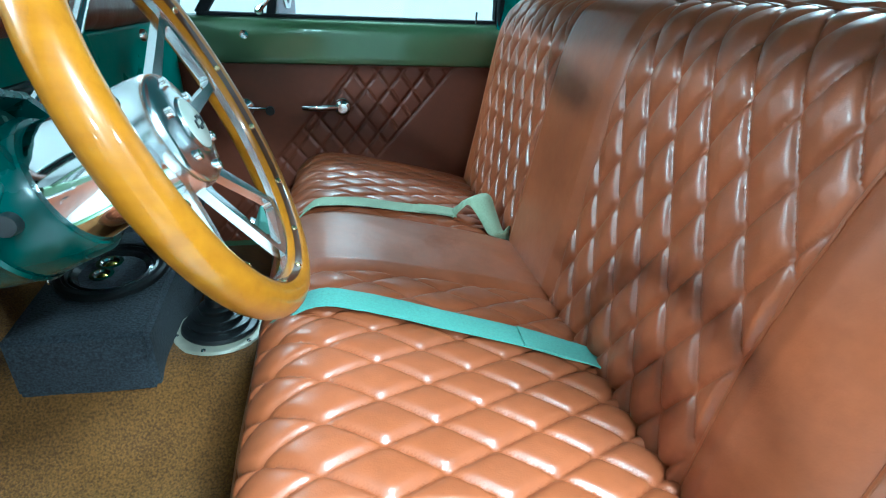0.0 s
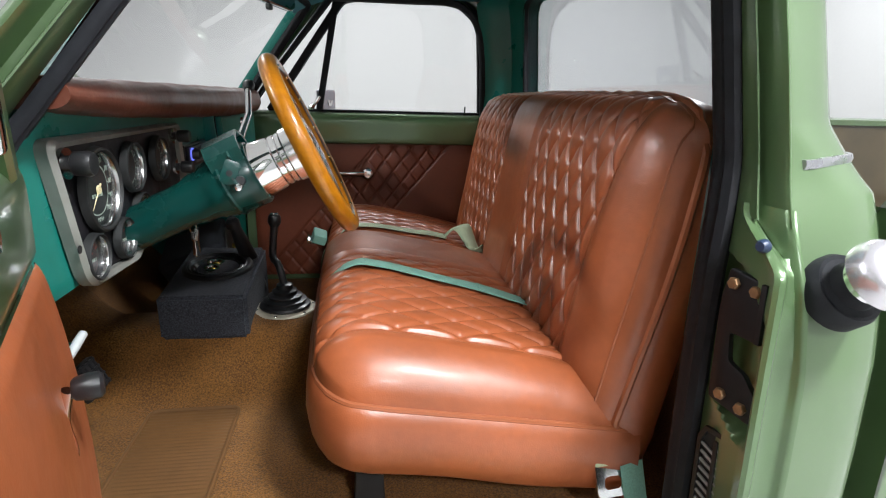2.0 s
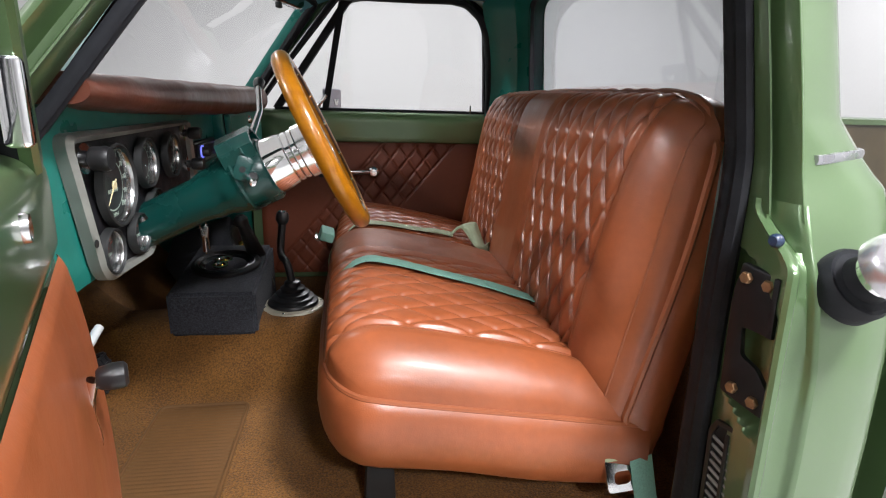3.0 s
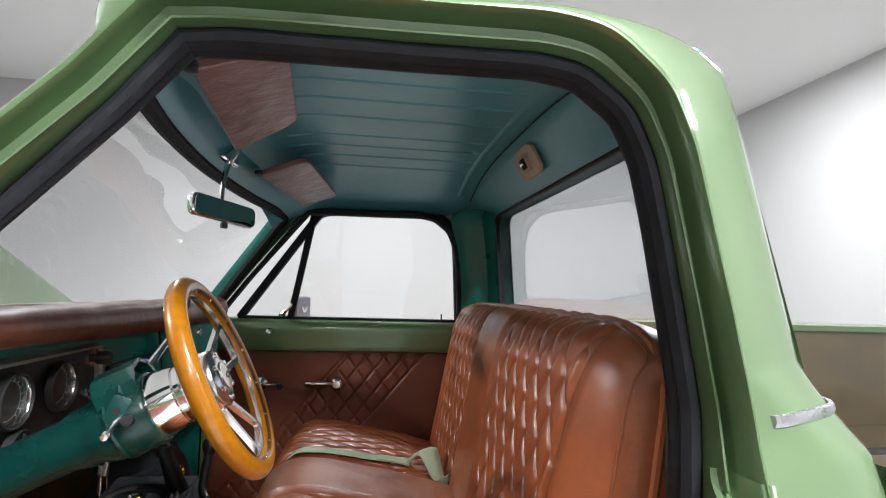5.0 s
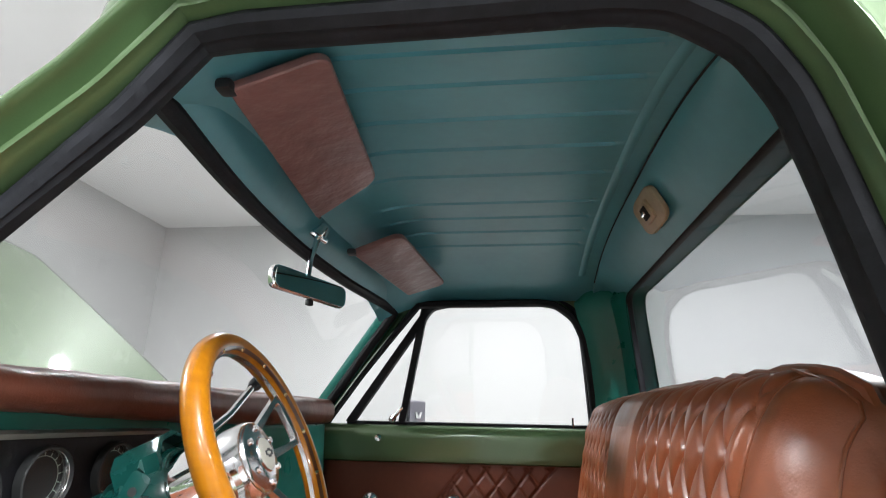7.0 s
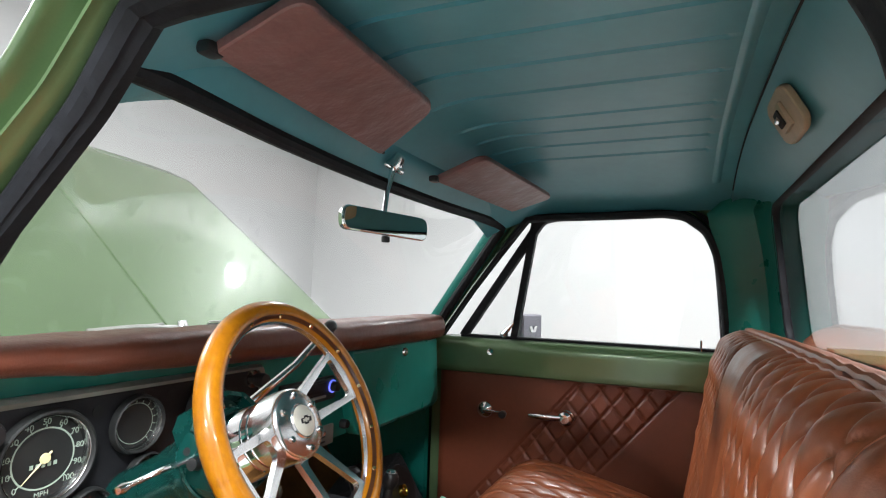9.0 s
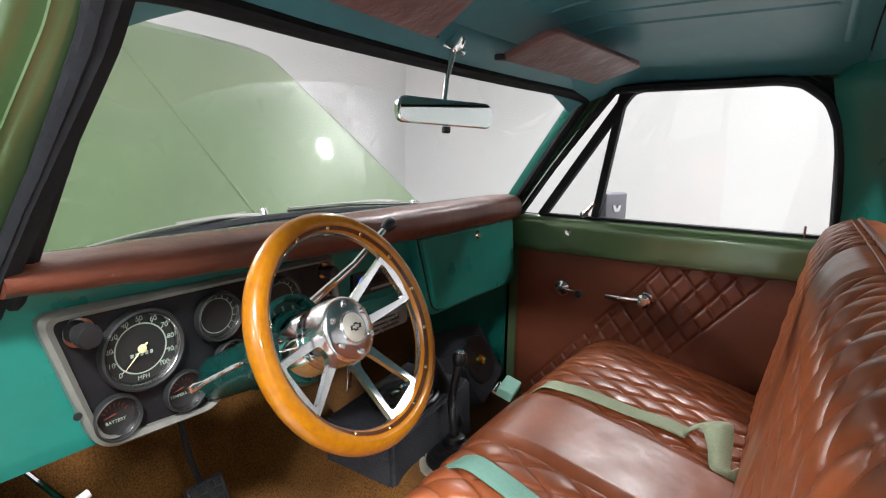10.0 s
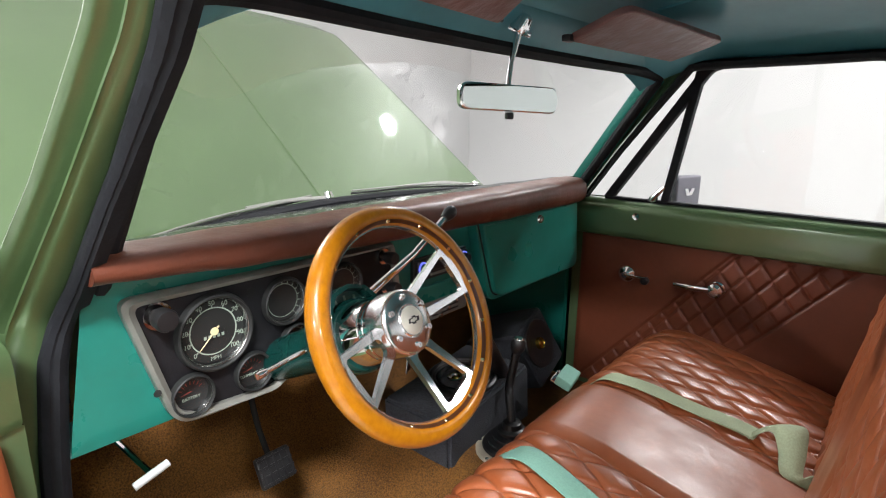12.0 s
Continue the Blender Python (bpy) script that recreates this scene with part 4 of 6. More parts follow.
# flat seams beside the bolsters and the middle strip
for rows_, prof, seam in ((c_rows, c_prof, cushion_seam), (b_rows, b_prof, back_seam)):
    for sign in (-1, 1):
        for edge in (seam, lambda z: 0.131):
            pts = []
            for i in range(0, NS, 4):
                j = int(round((sign * edge(prof[i, 1]) + SEAT_HALF) / (2 * SEAT_HALF) * 2 * NV))
                pts.append(rows_[i][j])
            part("seam", tube(pts, 0.0028, 6), PIPING, seat)
# stitched line that runs beside the piped edge of the back
inset = 7
line = [b_rows[i][inset] for i in range(4, NS - 5, 5)] + [b_rows[NS - 6][j] for j in range(inset + 3, 2 * NV - inset - 2, 10)] + [b_rows[i][2 * NV - inset] for i in range(NS - 6, 3, -5)]
part("stitch_line", tube(line, 0.0022, 6), PIPING, seat)
# seat legs
for x, y in ((-0.035, -0.59), (-0.035, 0.55), (0.40, -0.55), (0.40, 0.55)):
    part("leg", block((0.06, 0.07, 0.12), pose(x, y, FLOOR_Z + 0.058), 0.006, taper=(0.8, 0.7)), DARK, seat, "black steel seat bracket")
stay(seat)


# ---- dashboard ----
def lettering(name, text, size, m, mat, parent):
    cu = bpy.data.curves.new(name, "FONT")
    cu.body, cu.size, cu.align_x, cu.align_y, cu.extrude = text, size, "CENTER", "CENTER", 0.0002
    tmp = bpy.data.objects.new(name, cu)
    scene.collection.objects.link(tmp)
    me = bpy.data.meshes.new_from_object(tmp.evaluated_get(bpy.context.evaluated_depsgraph_get()))
    bpy.data.objects.remove(tmp)
    me.transform(m)
    me.materials.append(mat)
    ob = new(name, me)
    ob.parent = parent
    return ob


DEFROST = material("gloss_black_panel", (0.016, 0.017, 0.018), 0.22, grain=0.1, stain=0.2, stain_scale=12, rough_var=0.1)
dash = thing("dashboard", (-0.45, YC, 1.05), "teal painted steel dashboard with a brown padded top", "dashboard")
DP = [(-0.405, 1.288), (-0.448, 1.280), (-0.458, 1.245), (-0.462, 1.10), (-0.462, 1.060), (-0.480, 1.040), (-0.58, 1.045)]


def pad_low(y):
    """Height of the pad's lower lip, which climbs towards the driver's door."""
    return float(np.interp(y, (-0.75, -0.55, -0.2, 0.2), (1.306, 1.290, 1.276, 1.266)))


def dash_end(y, z):
    """The face's near end leans out with the door post."""
    if y > -0.70:
        return y
    end = 0.762 + 0.035 * min(1.0, max(0.0, (1.26 - z) / 0.2))
    return -0.70 + (y + 0.70) * (end - 0.70) / 0.095


part("dash_face", loft([[(x, dash_end(y, z), z + (pad_low(y) - 1.268) * min(1.0, max(0.0, (z - 1.245) / 0.035))) for y in np.linspace(YC - 0.795, YC + 0.690, 61)] for x, z in spline(DP, 22)]), TEAL, dash)
PADP = [(-0.435, 1.280), (-0.402, 1.282), (-0.386, 1.300), (-0.388, 1.326), (-0.405, 1.341), (-0.45, 1.346), (-0.475, 1.344), (-0.492, 1.336)]
PAD_LOW = [(-0.492, 1.295), (-0.45, 1.279)]
pad_rows = []
for x, z in list(map(tuple, spline(PADP, 30))) + PAD_LOW:
    row = []
    for y in np.linspace(YC - 0.762, YC + 0.640, 61):
        w = abs(y - YC) / 0.75
        lim = -0.775 + 0.30 * w ** 2.2
        low = pad_low(y)
        zz = low + (z - 1.28) * (1.346 - low) / 0.066 if z > 1.28 and x > -0.6 else z + (low - 1.28) * (x > -0.5)
        row.append((max(x, lim), y, zz + 0.0014 * math.sin(37 * y) * math.sin(13 * y + 40 * x)))
    pad_rows.append(row)
part("dash_pad", loft(pad_rows, closed=True, caps=True), PAD, dash, "brown stitched vinyl dash pad")
rows = []
for x, z in ((-0.482, 1.338), (-0.54, 1.334), (-0.63, 1.320), (-0.70, 1.308), (-0.77, 1.298)):
    rows.append([(max(x, -0.775 + 0.30 * (abs(y - YC) / 0.75) ** 2.2), y, z) for y in np.linspace(YC - 0.762, YC + 0.755, 41)])
part("defroster_panel", loft(rows), DEFROST, dash, "black painted defroster panel behind the pad")
# glove box lid, radio, heater panel
DX = -0.4585


def on_dash(y, z, x=DX):
    """Local x to the passenger's side, y up, z out of the dash towards the seat."""
    return frame_matrix((x, y, z), (0, 1, 0), (0, 0, 1))


GX = -0.430
house = [(0.105, 1.274), (0.655, 1.274), (0.684, 1.038), (0.180, 1.040)]
part("glove_box_housing", slab(fillet([(y - 0.40, z - 1.15) for y, z in house], [0.004, 0.004, 0.02, 0.03], 4), GX - DX + 0.010, on_dash(0.40, 1.15, DX - 0.010), 0.004, 2), TEAL, dash)
lid = [(0.116, 1.266), (0.636, 1.268), (0.664, 1.050), (0.192, 1.053)]
part("glove_box_gap", slab(fillet([((y - 0.40) * 1.012, (z - 1.16) * 1.03) for y, z in lid], [0.010, 0.010, 0.03, 0.035], 4), 0.002, on_dash(0.40, 1.16, GX), 0), DARK, dash, smooth=False)
part("glove_box_lid", slab(fillet([(y - 0.40, z - 1.16) for y, z in lid], [0.010, 0.010, 0.03, 0.035], 5), 0.018, on_dash(0.40, 1.16, GX), 0.007, 3), TEAL, dash, "teal glove box lid")
lock = part("glove_box_lock", lathe([(0.0, 0.004), (0.005, 0.004), (0.006, 0.009), (0.010, 0.009), (0.0125, 0.006), (0.0135, 0.0)], on_dash(0.396, 1.242, GX + 0.018), 20), CHROME, dash, "chrome push lock")
part("radio_recess", block((0.200, 0.058, 0.012), on_dash(0.0, 1.178, DX + 0.001), 0.004), BLACK, dash)
part("heater_panel", slab(fillet([(-0.105, -0.022), (0.085, -0.022), (0.085, 0.026), (-0.105, 0.026)], 0.006), 0.006, on_dash(0.022, 1.063), 0.002), SILVER, dash, "brushed heater control panel")
for i in range(3):
    part("heater_slot", block((0.10, 0.004, 0.003), on_dash(0.02, 1.052 + 0.012 * i, DX + 0.007), 0.001), BLACK, dash)
    part("heater_lever", block((0.010, 0.009, 0.016), on_dash(-0.01 + 0.03 * i, 1.052 + 0.012 * i, DX + 0.012), 0.002), CHROME, dash)
part("ash_knob", lathe([(0, 0.018), (0.010, 0.018), (0.012, 0.012), (0.012, 0.0)], on_dash(0.125, 1.085, GX - 0.012), 16), BLACK, dash)
part("trim_band", block((0.21, 0.008, 0.006), on_dash(0.0, 1.128, DX + 0.002), 0.002), TEAL, dash)
stay(dash)

radio = thing("car_radio", (-0.455, -0.073, 1.17), "black car radio with two glowing blue knobs", "radio")
part("radio_face", block((0.186, 0.048, 0.020), on_dash(0.0, 1.178, DX + 0.006), 0.004), BLACK, radio)
BLUE = bpy.data.materials.new("blue_light_ring")
BLUE.use_nodes = True
BLUE.node_tree.nodes["Principled BSDF"].inputs["Emission Color"].default_value = (0.08, 0.12, 1, 1)
BLUE.node_tree.nodes["Principled BSDF"].inputs["Emission Strength"].default_value = 0.8
for y in (-0.076, 0.076):
    k = part("radio_knob", lathe([(0, 0.020), (0.010, 0.020), (0.012, 0.016), (0.012, 0)], on_dash(y, 1.184, DX + 0.015), 20), BLACK, radio)
    part("light_ring", lathe([(0.0125, 0.003), (0.0155, 0.003), (0.0155, 0.0), (0.0125, 0.0)], on_dash(y, 1.184, DX + 0.0165), 24), BLUE, radio, "glowing blue ring")
part("radio_display", block((0.10, 0.022, 0.003), on_dash(0.0, 1.186, DX + 0.017), 0.001), PANEL_BLACK, radio)
part("radio_buttons", block((0.10, 0.006, 0.004), on_dash(0.0, 1.164, DX + 0.017), 0.001), SILVER, radio)
stay(radio)

# ---- gauge cluster ----
cluster = thing("gauge_cluster", (-0.455, -0.45, 1.05), "black gauge panel in a worn silver surround", "gauge cluster")
outer = [(-0.722, 1.267), (-0.172, 1.263), (-0.148, 1.120), (-0.395, 1.082), (-0.480, 1.036), (-0.660, 1.042)]
inner = [(-0.703, 1.254), (-0.182, 1.254), (-0.161, 1.129), (-0.393, 1.093), (-0.482, 1.047), (-0.650, 1.058)]
CO = fillet([(y + 0.45, z - 1.16) for y, z in outer], [0.024, 0.012, 0.012, 0.03, 0.012, 0.038], 6)
CI = fillet([(y + 0.45, z - 1.16) for y, z in inner], [0.016, 0.010, 0.010, 0.03, 0.010, 0.028], 6)
M = on_dash(-0.45, 1.16)
part("surround", loft([[M @ Vector((x, y, h)) for x, y in c] for c, h in ((CO, 0.0), (CO, 0.016), ([(0.6 * a[0] + 0.4 * b[0], 0.6 * a[1] + 0.4 * b[1]) for a, b in zip(CO, CI)], 0.023), (CI, 0.018), (CI, 0.006))], ring=True), SILVER, cluster, "worn silver painted surround")
part("panel", slab(CI, 0.009, M, 0), PANEL_BLACK, cluster, "matt black gauge panel", smooth=False)
part("screw_hole", lathe([(0, 0.001), (0.006, 0.001), (0.006, 0)], on_dash(-0.684, 1.113, DX + 0.0215), 14), DARK, cluster)
DIAL = material("dial_face", (0.010, 0.011, 0.011), 0.6, stain=0.15)
PALE = material("pale_green_print", (0.34, 0.42, 0.35), 0.6)
IVORY = material("ivory_needle", (0.75, 0.66, 0.38), 0.5)
RED = material("dim_red_print", (0.20, 0.03, 0.02), 0.6)
RING = material("dull_dial_ring", (0.42, 0.42, 0.42), 0.22, 1.0)
LENS = glass("gauge_lens", base=0.012)


def gauge(y, z, r, kind, text=""):
    """A dial sunk in the panel: black cup, bright ring, face, marks and needle."""
    base = DX + 0.0136
    g = part("gauge", lathe([(0, -0.004), (r * 0.89, -0.004), (r * 0.93, 0.010), (r * 0.97, 0.0125), (r * 1.02, 0.011), (r * 1.06, 0.0)], on_dash(y, z, base), 48), DIAL, cluster, kind)
    part("chrome_ring", lathe([(r * 0.85, -0.0035), (r * 0.865, 0.002), (r * 0.885, 0.007), (r * 0.905, 0.0085), (r * 0.915, 0.006)], on_dash(y, z, base), 48), RING, g, "dull metal ring")
    m0 = on_dash(y, z, base - 0.0034)
    if kind == "speedometer":
        ringm = m0
        part("scale_ring", lathe([(r * 0.61, 0.0006), (r * 0.645, 0.0006)], ringm, 64), PALE, g)
        for i in range(11):
            a = radians(225 - 27 * i)
            m = m0 @ Matrix.Translation((math.cos(a) * r * 0.76, math.sin(a) * r * 0.76, 0.0012))
            lettering("number", str(i * 10), r * 0.18, m, PALE, g)
            part("tick", block((r * 0.10, r * 0.022, 0.0006), m0 @ pose(math.cos(a) * r * 0.66, math.sin(a) * r * 0.66, 0.0011, 0, 0, math.degrees(a)), 0), PALE, g)
        lettering("word", "MPH", r * 0.15, m0 @ Matrix.Translation((0, -r * 0.74, 0.0012)), PALE, g)
        for i in range(5):
            part("odometer_bar", block((r * 0.07, r * 0.09, 0.0006), m0 @ pose(-r * 0.24 + i * r * 0.12, -r * 0.14, 0.001), 0), PALE, g)
        a = radians(225)
        tip, tail = Vector((math.cos(a) * r * 0.62, math.sin(a) * r * 0.62, 0.004)), Vector((-math.cos(a) * r * 0.18, -math.sin(a) * r * 0.18, 0.004))
        part("needle", merge(tube([m0 @ tail, m0 @ Vector((0, 0, 0.004)), m0 @ tip], [0.0016, 0.0014, 0.0005], 6), lathe([(0, 0.006), (r * 0.10, 0.0055), (r * 0.11, 0.003)], m0, 20)), IVORY, g, "ivory needle")
    elif text:
        lettering("word", text, r * 0.21, m0 @ Matrix.Translation((0, -r * 0.22, 0.001)), PALE, g)
        for i in range(7):
            a = radians(150 - 20 * i)
            part("tick", block((r * 0.16, r * 0.04, 0.0006), m0 @ pose(math.cos(a) * r * 0.55, math.sin(a) * r * 0.55, 0.001, 0, 0, math.degrees(a)), 0), RED, g)
        part("needle", tube([m0 @ Vector((-r * 0.5, r * 0.05, 0.003)), m0 @ Vector((0, r * 0.15, 0.003))], [0.0006, 0.001], 6), RED, g)
    else:
        part("scale_ring", lathe([(r * 0.70, 0.0006), (r * 0.73, 0.0006)], m0, 48), PALE, g)
        for i in range(9):
            a = radians(110 - 20 * i)
            part("tick", block((r * 0.10, r * 0.03, 0.0006), m0 @ pose(math.cos(a) * r * 0.78, math.sin(a) * r * 0.78, 0.001, 0, 0, math.degrees(a)), 0), PALE, g)
    ln = part("lens", lathe([(0, 0.0048), (r * 0.5, 0.0045), (r * 0.88, 0.003)], on_dash(y, z, base - 0.001), 32), LENS, g)
    ln.visible_shadow = False
    return g


gauge(-0.583, 1.181, 0.063, "speedometer")
gauge(-0.450, 1.200, 0.043, "large round gauge")
gauge(-0.312, 1.200, 0.043, "large round gauge")
gauge(-0.630, 1.087, 0.0345, "small battery gauge", "BATTERY")
gauge(-0.521, 1.089, 0.034, "small temperature gauge", "TEMPERATURE")
gauge(-0.430, 1.118, 0.033, "small round gauge")
for y, z, r in ((-0.668, 1.231, 0.018), (-0.199, 1.236, 0.014), (-0.192, 1.168, 0.014)):
    k = part("dash_knob", lathe([(0, 0.040), (r * 0.85, 0.040), (r, 0.034), (r * 0.92, 0.016), (r * 0.6, 0.012), (r * 0.6, 0.006), (r * 1.15, 0.003), (r * 1.15, 0)], on_dash(y, z, DX + 0.009), 24), BLACK, cluster, "round black plastic knob")
    part("collar", lathe([(r * 0.62, 0.006), (r * 1.2, 0.006), (r * 1.25, 0.0)], on_dash(y, z, DX + 0.0095), 24), CHROME, k, "chrome collar")
for y, z in ((-0.511, 1.229), (-0.385, 1.232)):
    part("blank_hole", lathe([(0, 0.0006), (0.009, 0.0006), (0.009, 0)], on_dash(y, z, DX + 0.009), 18), DARK, cluster)
stay(cluster)

# ---- steering wheel and column ----
WC, WN = Vector((-0.1315, -0.448, 1.2413)), Vector((0.900, 0.028, 0.4345)).normalized()
WM = along(WC, WN)
wheel = thing("steering_wheel", tuple(WC), "wood-rimmed steering wheel with polished four-spoke centre", "steering wheel")


def wood_material():
    m = bpy.data.materials.new("varnished_wood")
    m.use_nodes = True
    n, l = m.node_tree.nodes, m.node_tree.links
    p = n["Principled BSDF"]
    p.inputs["Roughness"].default_value = 0.3
    p.inputs["Coat Weight"].default_value, p.inputs["Coat Roughness"].default_value = 0.6, 0.03
    p.inputs["Specular IOR Level"].default_value = 0.25
    tc, mp, w = n.new("ShaderNodeTexCoord"), n.new("ShaderNodeMapping"), n.new("ShaderNodeTexNoise")
    mp.inputs["Scale"].default_value = (4, 30, 30)
    w.inputs["Scale"].default_value, w.inputs["Detail"].default_value = 3.0, 8.0
    r = n.new("ShaderNodeValToRGB")
    r.color_ramp.elements[0].position, r.color_ramp.elements[0].color = 0.30, (0.26, 0.092, 0.002, 1)
    r.color_ramp.elements[1].position, r.color_ramp.elements[1].color = 0.72, (0.33, 0.125, 0.003, 1)
    l.new(tc.outputs["Object"], mp.inputs[0])
    l.new(mp.outputs[0], w.inputs["Vector"])
    l.new(w.outputs["Fac"], r.inputs[0])
    l.new(r.outputs[0], p.inputs["Base Color"])
    return m


WOOD = wood_material()
RIM_R = 0.1578


def wheel_pt(r, a, h=0.0):
    return WM @ Vector((r * math.cos(a), r * math.sin(a), h))


circle = np.linspace(0, 2 * math.pi, 96, endpoint=False)
part("rim", tube([wheel_pt(RIM_R, a) for a in circle], 0.0160, 18, closed=True), WOOD, wheel, "varnished amber wood rim")
part("rim_band", loft([[wheel_pt(RIM_R + r, a, h) for a in circle] for r, h in ((-0.0172, -0.0035), (-0.0172, 0.0035), (-0.012, 0.0035), (-0.012, -0.0035))], closed=True, ring=True), ALU, wheel, "polished inner rim band")
INLAY = material("dark_inlay", (0.05, 0.015, 0.004), 0.35, coat=1.0)
part("rim_inlay", loft([[wheel_pt(RIM_R + r, a, h) for a in circle] for r, h in ((-0.0125, 0.0108), (-0.0095, 0.0132), (-0.0085, 0.0138), (-0.0135, 0.0098))], closed=True, ring=True), INLAY, wheel, "dark inlaid line")
BRASS = material("brass_rivet", (0.70, 0.55, 0.30), 0.25, 1.0)
for i in range(14):
    a = 2 * math.pi * (i + 0.35) / 14
    p = wheel_pt(RIM_R - 0.011, a, 0.0118)
    d = (WM.to_3x3() @ Vector((-math.cos(a) * 0.65, -math.sin(a) * 0.65, 0.76)))
    part("rivet", lathe([(0, 0.0016), (0.0026, 0.0013), (0.0036, 0.0)], along(p, d), 10), BRASS, wheel)
# two pairs of slotted spokes, each pair a Y of two bars
hub_h = -0.034
HM = WM @ Matrix.Translation((0, 0, -0.012))


def spoke(a0):
    """A milled flat spoke with a long slot, rising from the hub to the rim."""
    end = RIM_R - 0.012
    wide = fillet([(0.026, -0.0215), (end, -0.045), (end, 0.045), (0.026, 0.0215)], [0.003, 0.003, 0.003, 0.003], 6)
    slot = fillet([(0.050, -0.0125), (end - 0.015, -0.0335), (end - 0.015, 0.0335), (0.050, 0.0125)], [0.010, 0.009, 0.009, 0.010], 6)
    bm = ring_frame(wide, slot, 0.009, None, 0.0028)
    for v in bm.verts:
        d, off, h = v.co
        t = min(1.0, max(0.0, (d - 0.036) / (end - 0.036)))
        v.co = WM @ Vector((d * math.cos(a0) - off * math.sin(a0), d * math.sin(a0) + off * math.cos(a0), hub_h + h + 0.002 + 0.028 * t))
    return bm


for a0 in (radians(21), radians(-69), radians(201)):
    part("spoke", spoke(a0), ALU, wheel, "polished aluminium spoke pair")
part("hub", lathe([(0, 0.014), (0.0225, 0.0145), (0.0240, 0.0125), (0.0255, 0.0125), (0.0440, 0.0085), (0.0475, 0.005), (0.0490, 0.0), (0.050, -0.014), (0.050, -0.030), (0.047, -0.033), (0, -0.033)], HM, 48), ALU, wheel, "polished hub")
EMBLEM = material("horn_cap_cream", (0.62, 0.60, 0.52), 0.3, 0.4)
cap = part("horn_cap", lathe([(0, 0.0175), (0.016, 0.0170), (0.0210, 0.0150), (0.0210, 0.012)], HM, 32), EMBLEM, wheel, "pale round horn cap")
cross = [(-0.011, -0.0035), (-0.004, -0.0035), (-0.004, -0.006), (0.003, -0.006), (0.003, -0.0035), (0.010, -0.0035), (0.012, 0.003), (0.005, 0.003), (0.005, 0.0055), (-0.002, 0.0055), (-0.002, 0.003), (-0.009, 0.003)]
part("emblem", ring_frame(cross, [(x * 0.72, y * 0.55) for x, y in cross], 0.0012, HM @ Matrix.Translation((0, 0, 0.0172))), BLACK, cap, "dark outlined emblem shape")
for i in range(6):
    a = math.pi / 6 + i * math.pi / 3
    part("hub_screw", lathe([(0, 0.0015), (0.0018, 0.0015), (0.002, 0.004), (0.0042, 0.004), (0.0045, 0.0)], along(wheel_pt(0.0365, a, -0.0022), WN), 12), CHROME, wheel)
stay(wheel)
for o in wheel.children:
    for k in o.children:
        k.matrix_parent_inverse = Matrix.Identity(4)

column = thing("steering_column", (-0.45, WC.y, 1.08), "teal painted steering column with polished ribbed adapter", "steering column")
CM = along(WC, -WN)
part("adapter", lathe([(0.046, 0.030), (0.047, 0.040), (0.044, 0.042), (0.047, 0.044), (0.047, 0.052), (0.044, 0.054), (0.047, 0.056), (0.047, 0.064), (0.044, 0.066), (0.047, 0.068), (0.049, 0.078), (0.052, 0.100), (0.052, 0.108), (0.0, 0.108)], CM, 48), CHROME, column, "polished ribbed wheel adapter")
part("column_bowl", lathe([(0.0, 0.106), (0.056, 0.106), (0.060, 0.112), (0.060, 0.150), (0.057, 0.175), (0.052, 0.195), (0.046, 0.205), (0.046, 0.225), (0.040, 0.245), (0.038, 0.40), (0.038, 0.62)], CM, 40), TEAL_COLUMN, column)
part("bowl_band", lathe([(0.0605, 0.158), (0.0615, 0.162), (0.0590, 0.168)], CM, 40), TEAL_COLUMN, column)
# gear indicator shroud on top
ind = [(-0.050, 0.030), (-0.050, 0.055), (-0.034, 0.074), (0.0, 0.083), (0.034, 0.074), (0.050, 0.055), (0.050, 0.030)]
band_in = [(x * 0.84, 0.030 + (y - 0.030) * 0.88) for x, y in ind]
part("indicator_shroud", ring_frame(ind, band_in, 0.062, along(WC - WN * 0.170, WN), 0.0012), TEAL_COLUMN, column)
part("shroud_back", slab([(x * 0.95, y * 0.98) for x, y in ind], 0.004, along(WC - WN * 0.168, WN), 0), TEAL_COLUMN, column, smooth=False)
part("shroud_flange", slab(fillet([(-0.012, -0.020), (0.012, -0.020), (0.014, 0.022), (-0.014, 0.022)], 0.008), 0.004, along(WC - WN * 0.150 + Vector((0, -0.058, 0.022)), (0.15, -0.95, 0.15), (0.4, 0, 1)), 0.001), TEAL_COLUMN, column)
part("flange_hole", lathe([(0, 0.0006), (0.0055, 0.0006), (0.0055, 0)], along(WC - WN * 0.150 + Vector((0.001, -0.0621, 0.022)), (0.15, -0.95, 0.15)), 14), DARK, column)
PALE_DIAL = material("indicator_window", (0.03, 0.085, 0.075), 0.3, stain=0.1)
part("indicator_window", slab([(math.cos(a) * r, math.sin(a) * r) for r, seq in ((0.074, np.linspace(0.6, 2.5, 12)), (0.055, np.linspace(2.5, 0.6, 12))) for a in seq], 0.002, along(WC - WN * 0.130, WN), 0), PALE_DIAL, column, "pale gear indicator window", smooth=False)
for i in range(5):
    a = 0.95 + i * 0.30
    part("indicator_mark", block((0.004, 0.008, 0.001), along(WC - WN * 0.1275, WN) @ pose(math.cos(a) * 0.0645, math.sin(a) * 0.0645, 0, 0, 0, math.degrees(a) - 90), 0), PALE, column)
part("bowl_screw", lathe([(0, 0.012), (0.008, 0.012), (0.009, 0.0)], along(WC - WN * 0.13 + Vector((0, -0.059, 0.0)), (0.1, -1, 0.15)), 14), BLACK, column)
